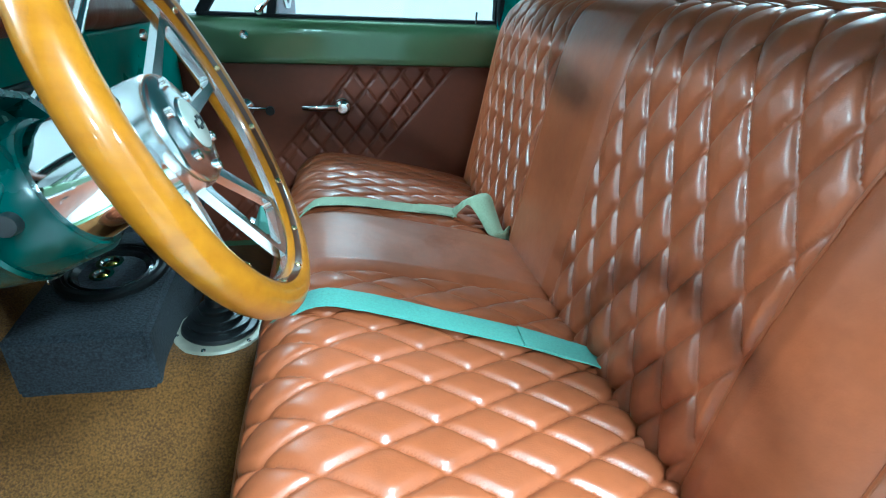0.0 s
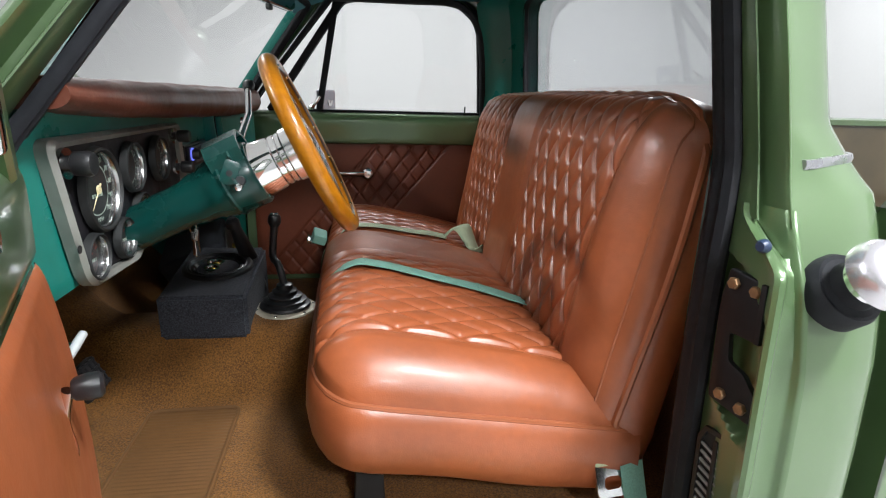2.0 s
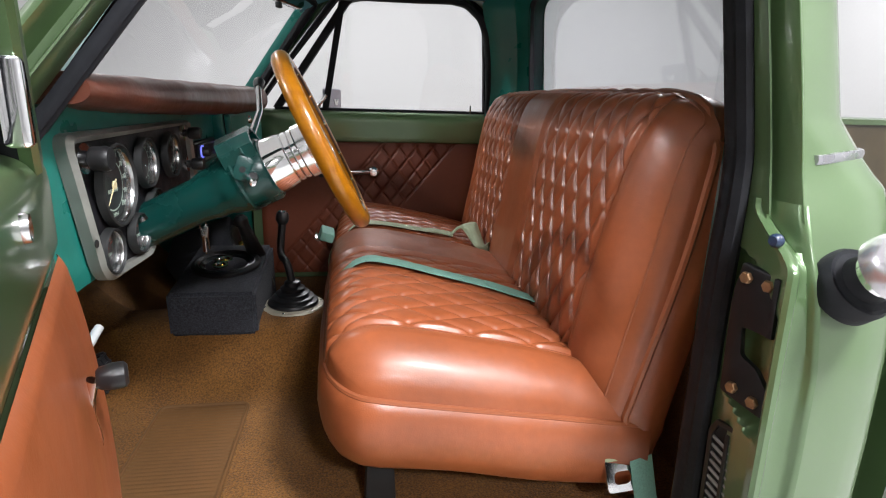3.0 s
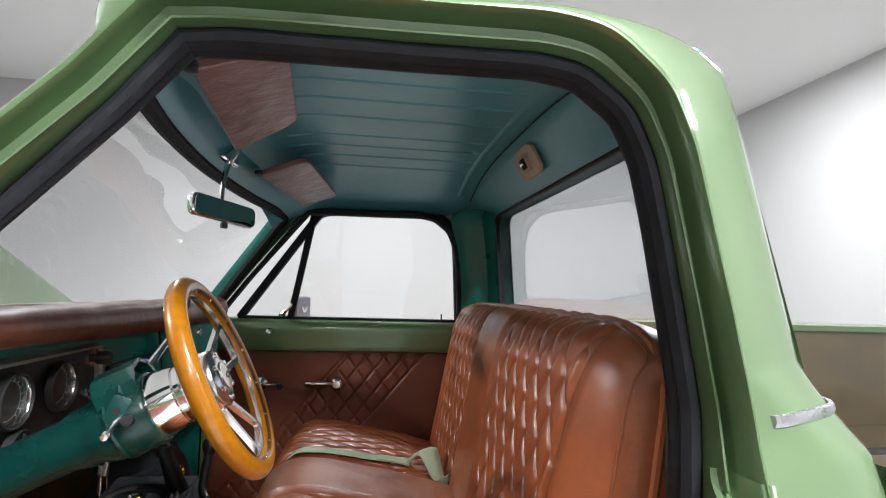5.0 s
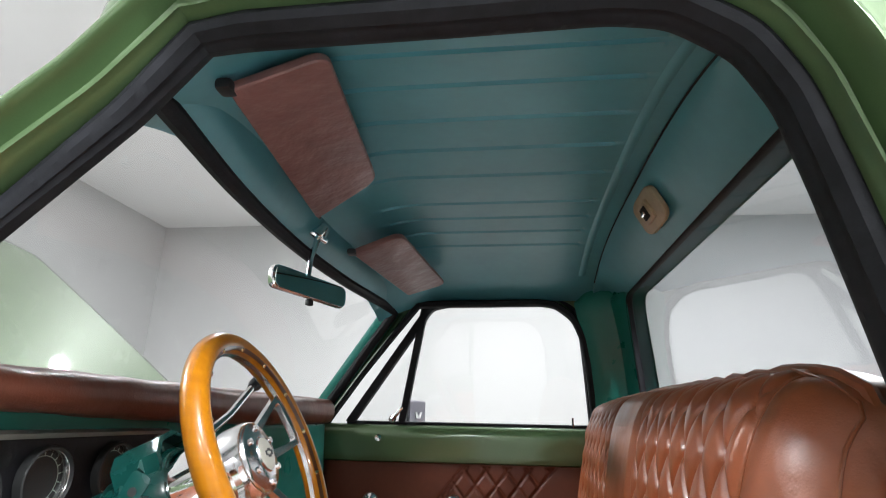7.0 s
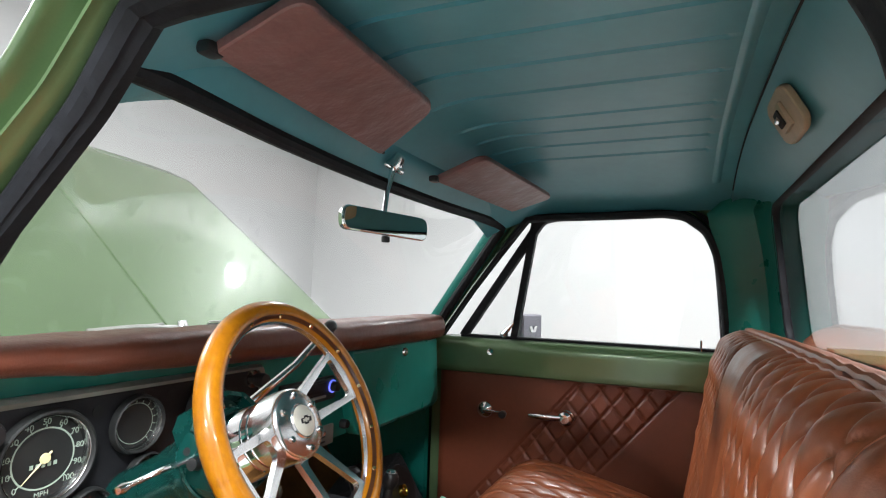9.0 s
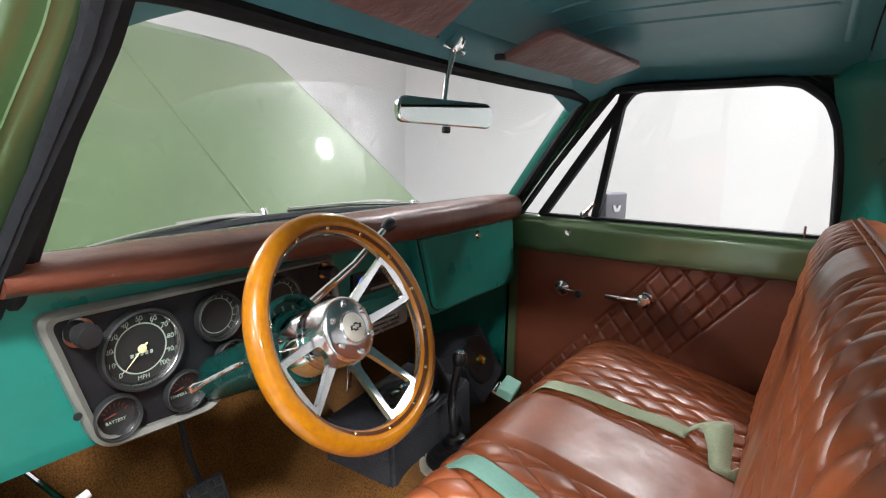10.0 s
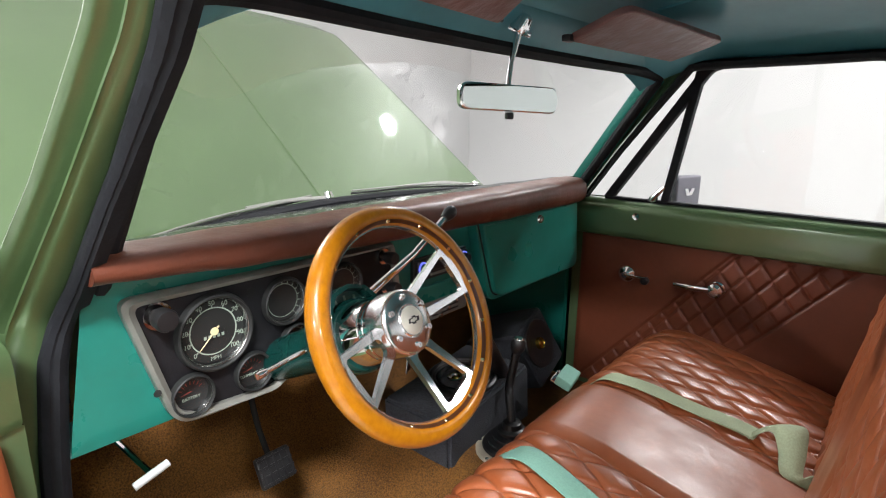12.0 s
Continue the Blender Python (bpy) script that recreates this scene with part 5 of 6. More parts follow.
# gear lever with black knob, turn lever
kb, kt = Vector((-0.270, -0.400, 1.240)), Vector((-0.282, -0.196, 1.337))
part("gear_lever", tube([kb, kb + (kt - kb) * 0.5 + Vector((0.010, 0, 0.0)), kt], [0.008, 0.0065, 0.0065], 12), CHROME, column, "chrome gear lever")
part("lever_knob", lathe([(0, 0.036), (0.008, 0.035), (0.0125, 0.028), (0.0125, 0.016), (0.008, 0.0), (0, 0)], along(kt, kt - kb), 18), BLACK, column, "black lever knob")
tb = WC - WN * 0.145 + Vector((0, -0.055, 0.01))
part("turn_lever", tube([tb, tb + Vector((0.015, -0.06, 0.004)), tb + Vector((0.03, -0.115, 0.005))], [0.004, 0.0038, 0.0036], 10), CHROME, column, "chrome turn lever")
part("turn_knob", lathe([(0, 0.020), (0.0045, 0.019), (0.0062, 0.013), (0.0045, 0.0), (0, 0)], along(tb + Vector((0.03, -0.115, 0.005)), (0.25, -0.97, 0)), 14), CHROME, column)
stay(column)

# ignition keys hanging under the dash
IVORY_TAG = material("pale_tag", (0.55, 0.55, 0.52), 0.5, stain=0.15, stain_scale=30)
keys = thing("ignition_keys", (-0.450, -0.118, 1.0), "small bunch of keys hanging from the ignition", "keys")
part("ignition_switch", lathe([(0, 0.022), (0.014, 0.022), (0.016, 0.016), (0.018, 0)], along((-0.462, -0.118, 1.045), (0.8, -0.2, -0.3)), 20), CHROME, keys)
part("key_ring", tube([Vector((-0.444, -0.118, 1.012)) + Vector((0.004 * math.cos(a), 0.013 * math.cos(a), 0.013 * math.sin(a))) for a in np.linspace(0, 2 * math.pi, 20, endpoint=False)], 0.0016, 6, closed=True), CHROME, keys)
for i, (dx, dy, tilt) in enumerate(((0, 0, 4), (0.005, 0.009, -10), (0.003, -0.010, 14))):
    part("key", slab([(-0.009, 0), (-0.010, -0.016), (-0.004, -0.024), (-0.004, -0.056), (0.0, -0.060), (0.004, -0.056), (0.004, -0.024), (0.010, -0.016), (0.009, 0)], 0.002, pose(-0.444 + dx, -0.118 + dy, 1.001, 90, tilt, 60 + 25 * i), 0.0005), ALU, keys)
part("key_tag", block((0.004, 0.020, 0.026), pose(-0.440, -0.112, 0.992, 0, 8, 30), 0.0015), IVORY_TAG, keys, "small pale key tag")
stay(keys)


# ---- overhead things ----
def visor(name, corners, bracket):
    """A padded sun visor: rounded flap between two long edges, with a rod at its front edge."""
    a, b, c, d = (Vector(p) for p in corners)          # front outer, rear outer, rear inner, front inner
    v = thing(name, tuple((a + d) / 2), "brown vinyl sun visor folded against the roof", "sun visor", "sun visors")
    u, w = (d - a), (b - a)
    lx, ly = u.length, ((b - a).length + (c - d).length) / 2
    nrm = u.cross(w).normalized()
    bm = slab(fillet([(0, 0), (lx, 0), (lx, ly), (0, ly)], [0.012, 0.012, 0.035, 0.03], 5), 0.016, None, 0.006, 3)
    bmesh.ops.triangulate(bm, faces=[f for f in bm.faces if len(f.verts) > 4])
    for q in bm.verts:
        p, t = q.co.x / lx, q.co.y / ly
        q.co = a * (1 - p) * (1 - t) + d * p * (1 - t) + c * p * t + b * (1 - p) * t + nrm * (q.co.z - 0.008)
    part("flap", bm, VISOR, v)
    part("hinge_rod", tube([a - u * 0.02 + w * 0.03, d + u * 0.02 + w * 0.03], 0.004, 8), BLACK, v)
    part("bracket", block((0.022, 0.026, 0.016), pose(*(a if bracket else d)), 0.006), BLACK, v)
    return stay(v)


visor("sun_visor", ((-0.163, -0.615, 1.690), (-0.030, -0.625, 1.728), (-0.072, -0.188, 1.757), (-0.208, -0.145, 1.692)), True)
visor("sun_visor", ((-0.142, 0.560, 1.682), (-0.020, 0.585, 1.726), (-0.079, 0.112, 1.740), (-0.203, 0.110, 1.690)), False)


mirror = thing("rear_view_mirror", (-0.266, 0.020, 1.718), "rear-view mirror on a chrome arm", "mirror")
mm = frame_matrix((-0.250, -0.032, 1.5645), (-0.089, -0.214, 0.004), (-0.035, -0.02, 1))
oval = fillet([(-0.117, -0.024), (0.117, -0.028), (0.117, 0.026), (-0.117, 0.028)], 0.02, 5)
if (mm.to_3x3() @ Vector((0, 0, 1))).x < 0:
    mm = frame_matrix((-0.250, -0.032, 1.5645), (0.089, 0.214, -0.004), (-0.035, -0.02, 1))
part("mirror_case", slab(oval, 0.018, mm @ Matrix.Translation((0, 0, -0.012)), 0.006, 3), CHROME, mirror, "slim chrome back shell")
MIRROR = material("mirror_silvering", (0.70, 0.74, 0.73), 0.015, 1.0)
part("mirror_glass", slab([(x * 0.965, y * 0.88) for x, y in oval], 0.0025, mm @ Matrix.Translation((0, 0, 0.0065)), 0), MIRROR, mirror, "tinted mirror glass", smooth=False)
part("day_night_tab", block((0.016, 0.014, 0.012), mm @ pose(0.0, -0.034, 0.0), 0.003), BLACK, mirror)
part("arm", tube([(-0.262, -0.022, 1.588), (-0.262, -0.012, 1.640), (-0.254, -0.002, 1.696)], [0.006, 0.0055, 0.008], 12), CHROME, mirror)
part("mount", merge(block((0.030, 0.050, 0.036), pose(-0.246, 0.0, 1.710, 0, 35, 8), 0.008, 3, taper=(0.6, 0.6)), block((0.05, 0.018, 0.012), pose(-0.256, 0.002, 1.696, 0, 20, 40), 0.004)), CHROME, mirror, "chrome mount on the header")
stay(mirror)

dome = thing("dome_lamp", (0.507, -0.016, 1.738), "small beige dome lamp base without its lens", "dome lamp")
BEIGE = material("aged_beige_plastic", (0.42, 0.33, 0.21), 0.5, stain=0.12, stain_scale=25, grain=0.06)
dm = frame_matrix((0.505, -0.016, 1.737), (0, 1, 0), (0.038, 0, -0.072))
if (dm.to_3x3() @ Vector((0, 0, 1))).x > 0:
    dm = frame_matrix((0.505, -0.016, 1.737), (0, -1, 0), (0.038, 0, -0.072))
part("base", slab(fillet([(-0.078, -0.030), (-0.05, -0.042), (0.05, -0.042), (0.078, -0.030), (0.078, 0.030), (0.05, 0.042), (-0.05, 0.042), (-0.078, 0.030)], 0.012), 0.012, dm @ Matrix.Translation((0, 0, -0.004)), 0.005, 3), BEIGE, dome)
part("reflector", block((0.060, 0.045, 0.010), dm @ pose(0, 0, 0.010), 0.004), BEIGE, dome)
part("socket", block((0.034, 0.028, 0.006), dm @ pose(0, 0, 0.015), 0.002), DARK, dome, "dark bulb socket")
part("bulb", tube([dm @ Vector((-0.010, 0, 0.018)), dm @ Vector((0.010, 0, 0.018))], 0.005, 10), CHROME, dome)
stay(dome)
plug = thing("post_plug", (0.50, 0.665, 1.574), "small dark rubber plug in the corner post", "plug")
part("plug_cap", lathe([(0, 0.004), (0.009, 0.003), (0.011, 0.0)], along((0.514, 0.700, 1.572), (-0.35, -1, 0)), 16), DARK, plug)
stay(plug)
hook = thing("coat_hook", (0.452, 0.70, 1.672), "small black hook on the roof rail", "hook")
part("hook_body", block((0.018, 0.012, 0.034), pose(0.440, 0.722, 1.682, 0, 10, 0), 0.004), BLACK, hook)
stay(hook)

# ---- on the floor ----
box = thing("speaker_box", (-0.465, 0.09, 0.70), "charcoal carpeted speaker box with a round speaker", "speaker box")
BX0, BX1, BY0, BY1 = -0.555, -0.335, -0.098, 0.245
ends = []
for x in (BX0, BX1):
    ends.append([(x, BY0, 0.705), (x, BY0 - 0.006, 0.826), (x, BY1, 0.864), (x, BY1 + 0.02, 0.690)])
bm = loft([[(BX0 + (BX1 - BX0) * t, e[1], e[2]) for e in ends[0]] for t in (0, 1)], ring=True, caps=True)
bmesh.ops.bevel(bm, geom=bm.edges[:], offset=0.009, segments=3, affect="EDGES")
part("cabinet", bm, GREY_CARPET, box)
slope = Vector((0, BY1 - BY0, 0.038)).normalized()
nrm = Vector((0, -slope.z, slope.y))
sc = Vector((-0.444, 0.086, 0.826 + (0.086 - BY0) * 0.038 / (BY1 - BY0) + 0.001))
sm = along(sc, nrm)
part("speaker_rim", lathe([(0.070, -0.002), (0.072, 0.006), (0.076, 0.010), (0.080, 0.008), (0.082, 0.011), (0.089, 0.011), (0.0945, 0.007), (0.096, 0.0)], sm, 48), BLACK, box, "black moulded speaker rim")
CONE = material("speaker_cone", (0.02, 0.02, 0.022), 0.25, stain=0.1, coat=0.5)
part("cone", lathe([(0.0, -0.026), (0.024, -0.026), (0.060, 0.002), (0.066, 0.007), (0.072, 0.004)], sm, 48), CONE, box, "glossy black cone")
GOLD = material("gold_tweeter", (0.75, 0.52, 0.10), 0.25, 1.0)
for dx, dy, r in ((-0.010, 0.022, 0.024), (-0.012, -0.018, 0.021)):
    o = sm @ Vector((dx, dy, -0.008))
    t = part("tweeter", lathe([(r * 0.55, 0.012), (r * 0.7, 0.016), (r, 0.015), (r * 1.05, 0.006), (r * 1.0, -0.012)], along(o, nrm), 28), CHROME, box, "small ringed tweeter")
    part("tweeter_dome", lathe([(0, 0.014), (r * 0.3, 0.013), (r * 0.58, 0.008), (r * 0.6, 0.004)], along(o, nrm), 20), GOLD, t, "gold tweeter dome")
part("tweeter_bridge", block((0.010, 0.11, 0.006), sm @ pose(-0.011, 0.0, -0.006), 0.002), BLACK, box)
stay(box)
for c in box.children:
    for k in c.children:
        k.matrix_parent_inverse = Matrix.Identity(4)
# second speaker on the passenger's side of the tunnel
box2 = thing("speaker_pod", (-0.615, 0.62, 0.60), "dark carpeted speaker pod in the far footwell", "speaker box")
part("cabinet", block((0.24, 0.20, 0.22), pose(-0.615, 0.62, 0.700, 18, -22, 0), 0.02, 3), GREY_CARPET, box2)
pm = pose(-0.615, 0.62, 0.700, 18, -22, 0) @ pose(0.124, -0.01, 0.02, 0, 90, 0)
part("speaker_rim", lathe([(0.0, 0.0), (0.05, -0.004), (0.07, 0.006), (0.083, 0.006), (0.086, 0.0)], pm, 40), BLACK, box2)
part("tweeter", lathe([(0, 0.012), (0.010, 0.011), (0.016, 0.006), (0.019, 0.012), (0.021, 0.0)], pm, 24), GOLD, box2, "gold ringed tweeter")
stay(box2)

shifter = thing("floor_shifter", (-0.255, 0.01, 0.70), "long black floor shift lever in a ribbed rubber boot", "gear shift")
ZB = floor_z(-0.257, 0.045) + 0.002
PLATE = material("worn_ivory_plate", (0.46, 0.42, 0.33), 0.45, 0.2, stain=0.2, stain_scale=20)
part("boot_plate", lathe([(0.0, 0.006), (0.072, 0.006), (0.086, 0.004), (0.090, 0.0)], Matrix.Translation((-0.257, 0.045, ZB + 0.001)), 32), PLATE, shifter, "worn pale metal ring")
for i in range(6):
    a = i * math.pi / 3 + 0.3
    part("plate_screw", lathe([(0, 0.003), (0.004, 0.002), (0.005, 0)], Matrix.Translation((-0.257 + 0.080 * math.cos(a), 0.045 + 0.080 * math.sin(a), ZB + 0.005)), 10), CHROME, shifter)
prof = [(0.068, 0.006), (0.072, 0.012), (0.070, 0.018), (0.058, 0.022), (0.060, 0.030), (0.046, 0.034), (0.048, 0.042), (0.034, 0.047), (0.035, 0.056), (0.024, 0.062), (0.022, 0.074), (0.012, 0.078), (0.0, 0.078)]
part("boot", lathe(prof, Matrix.Translation((-0.257, 0.045, ZB)), 36), BLACK, shifter, "ribbed black rubber boot")
part("lever", tube(spline([(-0.257, 0.045, ZB + 0.07), (-0.272, 0.052, ZB + 0.13), (-0.290, 0.078, 0.88), (-0.284, 0.095, 0.966)], 12), 0.0105, 12), BLACK, shifter)
knob = part("shift_knob", lathe([(0, 0.040), (0.014, 0.038), (0.018, 0.030), (0.019, 0.016), (0.013, 0.004), (0.009, 0.0), (0, 0)], along((-0.284, 0.095, 0.960), (0.05, 0.12, 1)), 24), BLACK, shifter, "glossy black knob")
part("knob_cap", lathe([(0, 0.044), (0.009, 0.043), (0.013, 0.039), (0.0135, 0.037)], along((-0.284, 0.095, 0.960), (0.05, 0.12, 1)), 20), CHROME, knob, "chrome cap")
stay(shifter)
for o in shifter.children:
    for k in o.children:
        k.matrix_parent_inverse = Matrix.Identity(4)
lever2 = thing("transfer_lever", (-0.40, 0.19, 0.69), "thick plain black lever beside the tunnel", "gear lever")
part("lever", tube([(-0.36, 0.20, 0.74), (-0.37, 0.16, 0.85), (-0.40, 0.13, 0.955)], [0.030, 0.026, 0.016], 14), BLACK, lever2)
part("cap", lathe([(0, 0.03), (0.012, 0.028), (0.02, 0.018), (0.02, 0.0), (0, 0)], along((-0.402, 0.128, 0.955), (-0.15, -0.15, 1)), 20), BLACK, lever2)
stay(lever2)

# pedals and brake release
for nm, x, y, z, lab in (("brake_pedal", -0.590, -0.402, 0.765, "black waffle-rubber brake pedal on a steel arm"),):
    pd = thing(nm, (x, y, z), lab, "pedal")
    m = pose(x, y, z, 0, 62, 0)
    part("pad", block((0.070, 0.084, 0.016), m, 0.006), BLACK, pd)
    for i in range(5):
        part("pad_rib", block((0.066, 0.005, 0.006), m @ pose(0, -0.034 + 0.017 * i, 0.009), 0.001), BLACK, pd)
    for i in range(4):
        part("pad_rib", block((0.005, 0.080, 0.006), m @ pose(-0.027 + 0.018 * i, 0, 0.009), 0.001), BLACK, pd)
    part("arm", tube(spline([(x - 0.01, y, z), (x - 0.06, y, z + 0.08), (x - 0.09, y, z + 0.20), (x - 0.09, y, z + 0.36)], 10), 0.007, 8), DARK, pd)
    stay(pd)
brake = thing("brake_release", (-0.470, -0.712, 0.98), "pale T-shaped brake release handle", "handle")
IVORY_PL = material("ivory_plastic", (0.45, 0.47, 0.47), 0.4, stain=0.08)
part("handle", tube([(-0.455, -0.727, 0.965), (-0.455, -0.700, 0.973), (-0.455, -0.673, 0.981)], [0.0065, 0.007, 0.0065], 12), IVORY_PL, brake)
part("rod", tube([(-0.457, -0.700, 0.974), (-0.60, -0.712, 0.995)], 0.005, 8), CHROME, brake)
stay(brake)

# ---- belts ----
def webbing(pts, width, across, n=40, thick=0.0015):
    """A flat strap along a curve, across in the given direction."""
    P = spline(pts, n)
    a = Vector(across).normalized()
    rails = []
    for k, h in ((-1, 0), (1, 0), (1, thick), (-1, thick)):
        rails.append([tuple(Vector(p) + a * (k * width / 2) + Vector((0, 0, h))) for p in P])
    return loft(rails, closed=True, caps=True)


def seat_top(x, y, lift=0.006):
    """Height of the cushion's padding."""
    best = min(range(len(c_prof)), key=lambda i: abs(c_prof[i, 0] - x))
    j = int(round((y - YC + SEAT_HALF) / (2 * SEAT_HALF) * 2 * NV))
    return max(c_rows[best][max(0, min(2 * NV, j + q))][2] for q in (-14, -8, 0, 8, 14)) + lift


belt = thing("lap_belt", (0.1, -0.30, 0.90), "mint green lap belt laid across the quilted cushion", "seat belt", "seat belts")
bp = []
for t in np.linspace(0, 1, 9):
    x = 0.345 - 0.455 * t
    y = -0.317 + 0.09 * t
    bp.append((x, y, seat_top(x, y, 0.007)))
bp += [(-0.137, -0.224, 0.880), (-0.150, -0.222, 0.82), (-0.135, -0.224, 0.72)]
bp = [(0.375, -0.33, 0.83)] + bp
part("webbing", webbing(bp, 0.050, (0.05, 1, 0.0), 60), BELT, belt)
part("stitched_end", webbing([(p[0], p[1], p[2] + 0.0022) for p in bp[1:4]], 0.049, (0.05, 1, 0.0), 16), BELT, belt, "folded and stitched belt end")
stay(belt)
belt2 = thing("lap_belt", (0.1, 0.16, 0.90), "faded mint lap belt with a twisted end across the cushion", "seat belt", "seat belts")
bp = []
for t in np.linspace(0, 1, 9):
    x = 0.235 - 0.350 * t
    y = 0.192 - 0.058 * t
    bp.append((x, y, seat_top(x, y, 0.007)))
bp += [(-0.142, 0.125, 0.888), (-0.155, 0.12, 0.83), (-0.14, 0.12, 0.74)]
part("webbing", webbing(bp, 0.047, (0.12, 1, 0.0), 60), BELT_PALE, belt2)
part("stitched_end", webbing([(p[0], p[1], p[2] + 0.0022) for p in bp[:3]], 0.046, (0.12, 1, 0.0), 16), BELT_PALE, belt2, "folded and stitched belt end")
edge_a = spline([(0.222, 0.170, 0.900), (0.245, 0.170, 0.925), (0.262, 0.180, 0.926), (0.278, 0.150, 0.905), (0.290, 0.110, 0.886), (0.318, 0.115, 0.872), (0.362, 0.140, 0.846)], 26)
edge_b = spline([(0.228, 0.216, 0.900), (0.262, 0.215, 0.928), (0.312, 0.215, 0.939), (0.322, 0.175, 0.912), (0.326, 0.120, 0.886), (0.345, 0.140, 0.890), (0.372, 0.165, 0.862)], 26)
rails = [edge_a, [tuple((Vector(a) + Vector(b)) / 2 + Vector((-0.004, -0.004, 0.004))) for a, b in zip(edge_a, edge_b)], edge_b]
tw = part("twisted_end", loft(rails), BELT_PALE, belt2, "twisted faded webbing")
tw.modifiers.new("thick", "SOLIDIFY").thickness = 0.0018
stay(belt2)
clip = thing("belt_buckle", (-0.20, 0.13, 0.90), "pale green belt buckle hanging before the cushion", "buckle")
part("buckle_body", block((0.040, 0.058, 0.028), pose(-0.160, 0.128, 0.924, 12, 20, 8), 0.005, 3), BELT, clip)
part("buckle_plate", block((0.020, 0.044, 0.008), pose(-0.186, 0.128, 0.916, 12, 20, 8), 0.002), CHROME, clip)
stay(clip)
tongue = thing("seat_belt_tongue", (0.43, -0.70, 0.63), "metal belt tongue with mint webbing beside the seat", "belt tongue")
tm = frame_matrix((0.402, -0.700, 0.672), (1, 0.10, 0.0), (0.05, 0.30, 1))
part("plate", ring_frame(fillet([(-0.030, -0.034), (0.030, -0.034), (0.036, 0.030), (-0.036, 0.030)], 0.010), fillet([(-0.017, -0.020), (0.017, -0.020), (0.017, 0.004), (-0.017, 0.004)], 0.010), 0.005, tm), ALU, tongue)
part("sleeve", block((0.074, 0.020, 0.014), tm @ pose(0, 0.034, 0.002), 0.005), BELT_PALE, tongue, "pale sleeve")
part("webbing", webbing([(0.436, -0.702, 0.700), (0.446, -0.712, 0.64), (0.456, -0.72, 0.58), (0.462, -0.722, 0.50)], 0.045, (1, 0.1, 0.2), 16), BELT, tongue)
stay(tongue)

# ---- wipers on the cowl ----
ARM = material("pale_arm_paint", (0.24, 0.24, 0.22), 0.4, stain=0.1, stain_scale=20)


def wiper(name, pts, arm):
    w = thing(name, pts[0], "thin wiper blade resting on the windscreen", "wiper", "wipers")
    part("blade", tube(spline(pts, 14), [0.0034] * 14, 8), BLACK, w)
    part("blade_frame", tube(spline([(p[0] + 0.004, p[1], p[2] + 0.008) for p in pts], 14), 0.0026, 8), ARM, w)
    part("arm", tube(spline(arm, 12), [0.007, 0.007, 0.0065, 0.006, 0.006, 0.006, 0.0055, 0.0055, 0.005, 0.005, 0.005, 0.005], 8, flat=0.6), ARM, w, "pale painted wiper arm")
    part("pivot", lathe([(0, 0.018), (0.012, 0.016), (0.015, 0.0)], along(arm[0], (-0.3, 0, 1)), 16), CHROME, w)
    return stay(w)


wiper("wiper", [(-0.640, -0.600, 1.302), (-0.735, -0.40, 1.308), (-0.800, -0.12, 1.316)], [(-0.80, -0.06, 1.312), (-0.775, -0.20, 1.322), (-0.755, -0.33, 1.320)])
wiper("wiper", [(-0.800, 0.02, 1.316), (-0.775, 0.28, 1.314), (-0.70, 0.50, 1.306)], [(-0.74, 0.52, 1.298), (-0.765, 0.40, 1.320), (-0.785, 0.22, 1.322)])

# ---- driver's door post: latch striker, vent, bolt, trim band, filler cap ----
POST_N = Vector((-0.95, -0.30, 0.0))
striker = thing("door_striker", (0.455, -0.885, 1.02), "black steel striker plate with four rusty bolts", "striker plate")
STEEL = material("black_steel", (0.016, 0.016, 0.018), 0.45, 0.6, stain=0.2, stain_scale=20)
RUST = material("rusty_bolt", (0.28, 0.16, 0.08), 0.5, 0.7, stain=0.25, stain_scale=60, rough_var=0.12)
pm = frame_matrix((0.4540, -0.8965, 1.030), (0.27, -0.963, 0.06), (0.03, 0.02, 1))
if (pm.to_3x3() @ Vector((0, 0, 1))).x > 0:
    pm = frame_matrix((0.4540, -0.8965, 1.030), (-0.27, 0.963, -0.06), (0.03, 0.02, 1))
sx = -1 if (pm.to_3x3() @ Vector((1, 0, 0))).y > 0 else 1
shape = [(-0.036, -0.090), (0.030, -0.105), (0.032, -0.066), (0.012, -0.040), (-0.012, -0.030), (-0.016, 0.010), (0.026, 0.006), (0.030, 0.085), (-0.028, 0.098), (-0.036, 0.05)]
part("plate", slab(fillet([(x * sx, y) for x, y in shape], 0.006, 3), 0.010, pm, 0.003), STEEL, striker)
part("catch_lip", slab([(x * sx, y) for x, y in ((0.026, 0.010), (0.034, 0.010), (0.034, 0.088), (0.026, 0.088))], 0.022, pm, 0.002), STEEL, striker)
for x, y in ((-0.018, 0.078), (0.014, 0.074), (-0.016, -0.078), (0.016, -0.086)):
    part("bolt", lathe([(0, 0.007), (0.007, 0.007), (0.0085, 0.005), (0.0085, 0.0)], pm @ Matrix.Translation((x * sx, y, 0.010)), 6), RUST, striker, "rusty hexagon bolt", smooth=False)
stay(striker)
vent = thing("door_post_vent", (0.462, -0.90, 0.80), "black louvred vent in the door post", "vent")
vm = frame_matrix((0.4500, -0.892, 0.800), (0.27, -0.963, 0.06), (0.03, 0.02, 1))
if (vm.to_3x3() @ Vector((0, 0, 1))).x > 0:
    vm = frame_matrix((0.4500, -0.892, 0.800), (-0.27, 0.963, -0.06), (0.03, 0.02, 1))
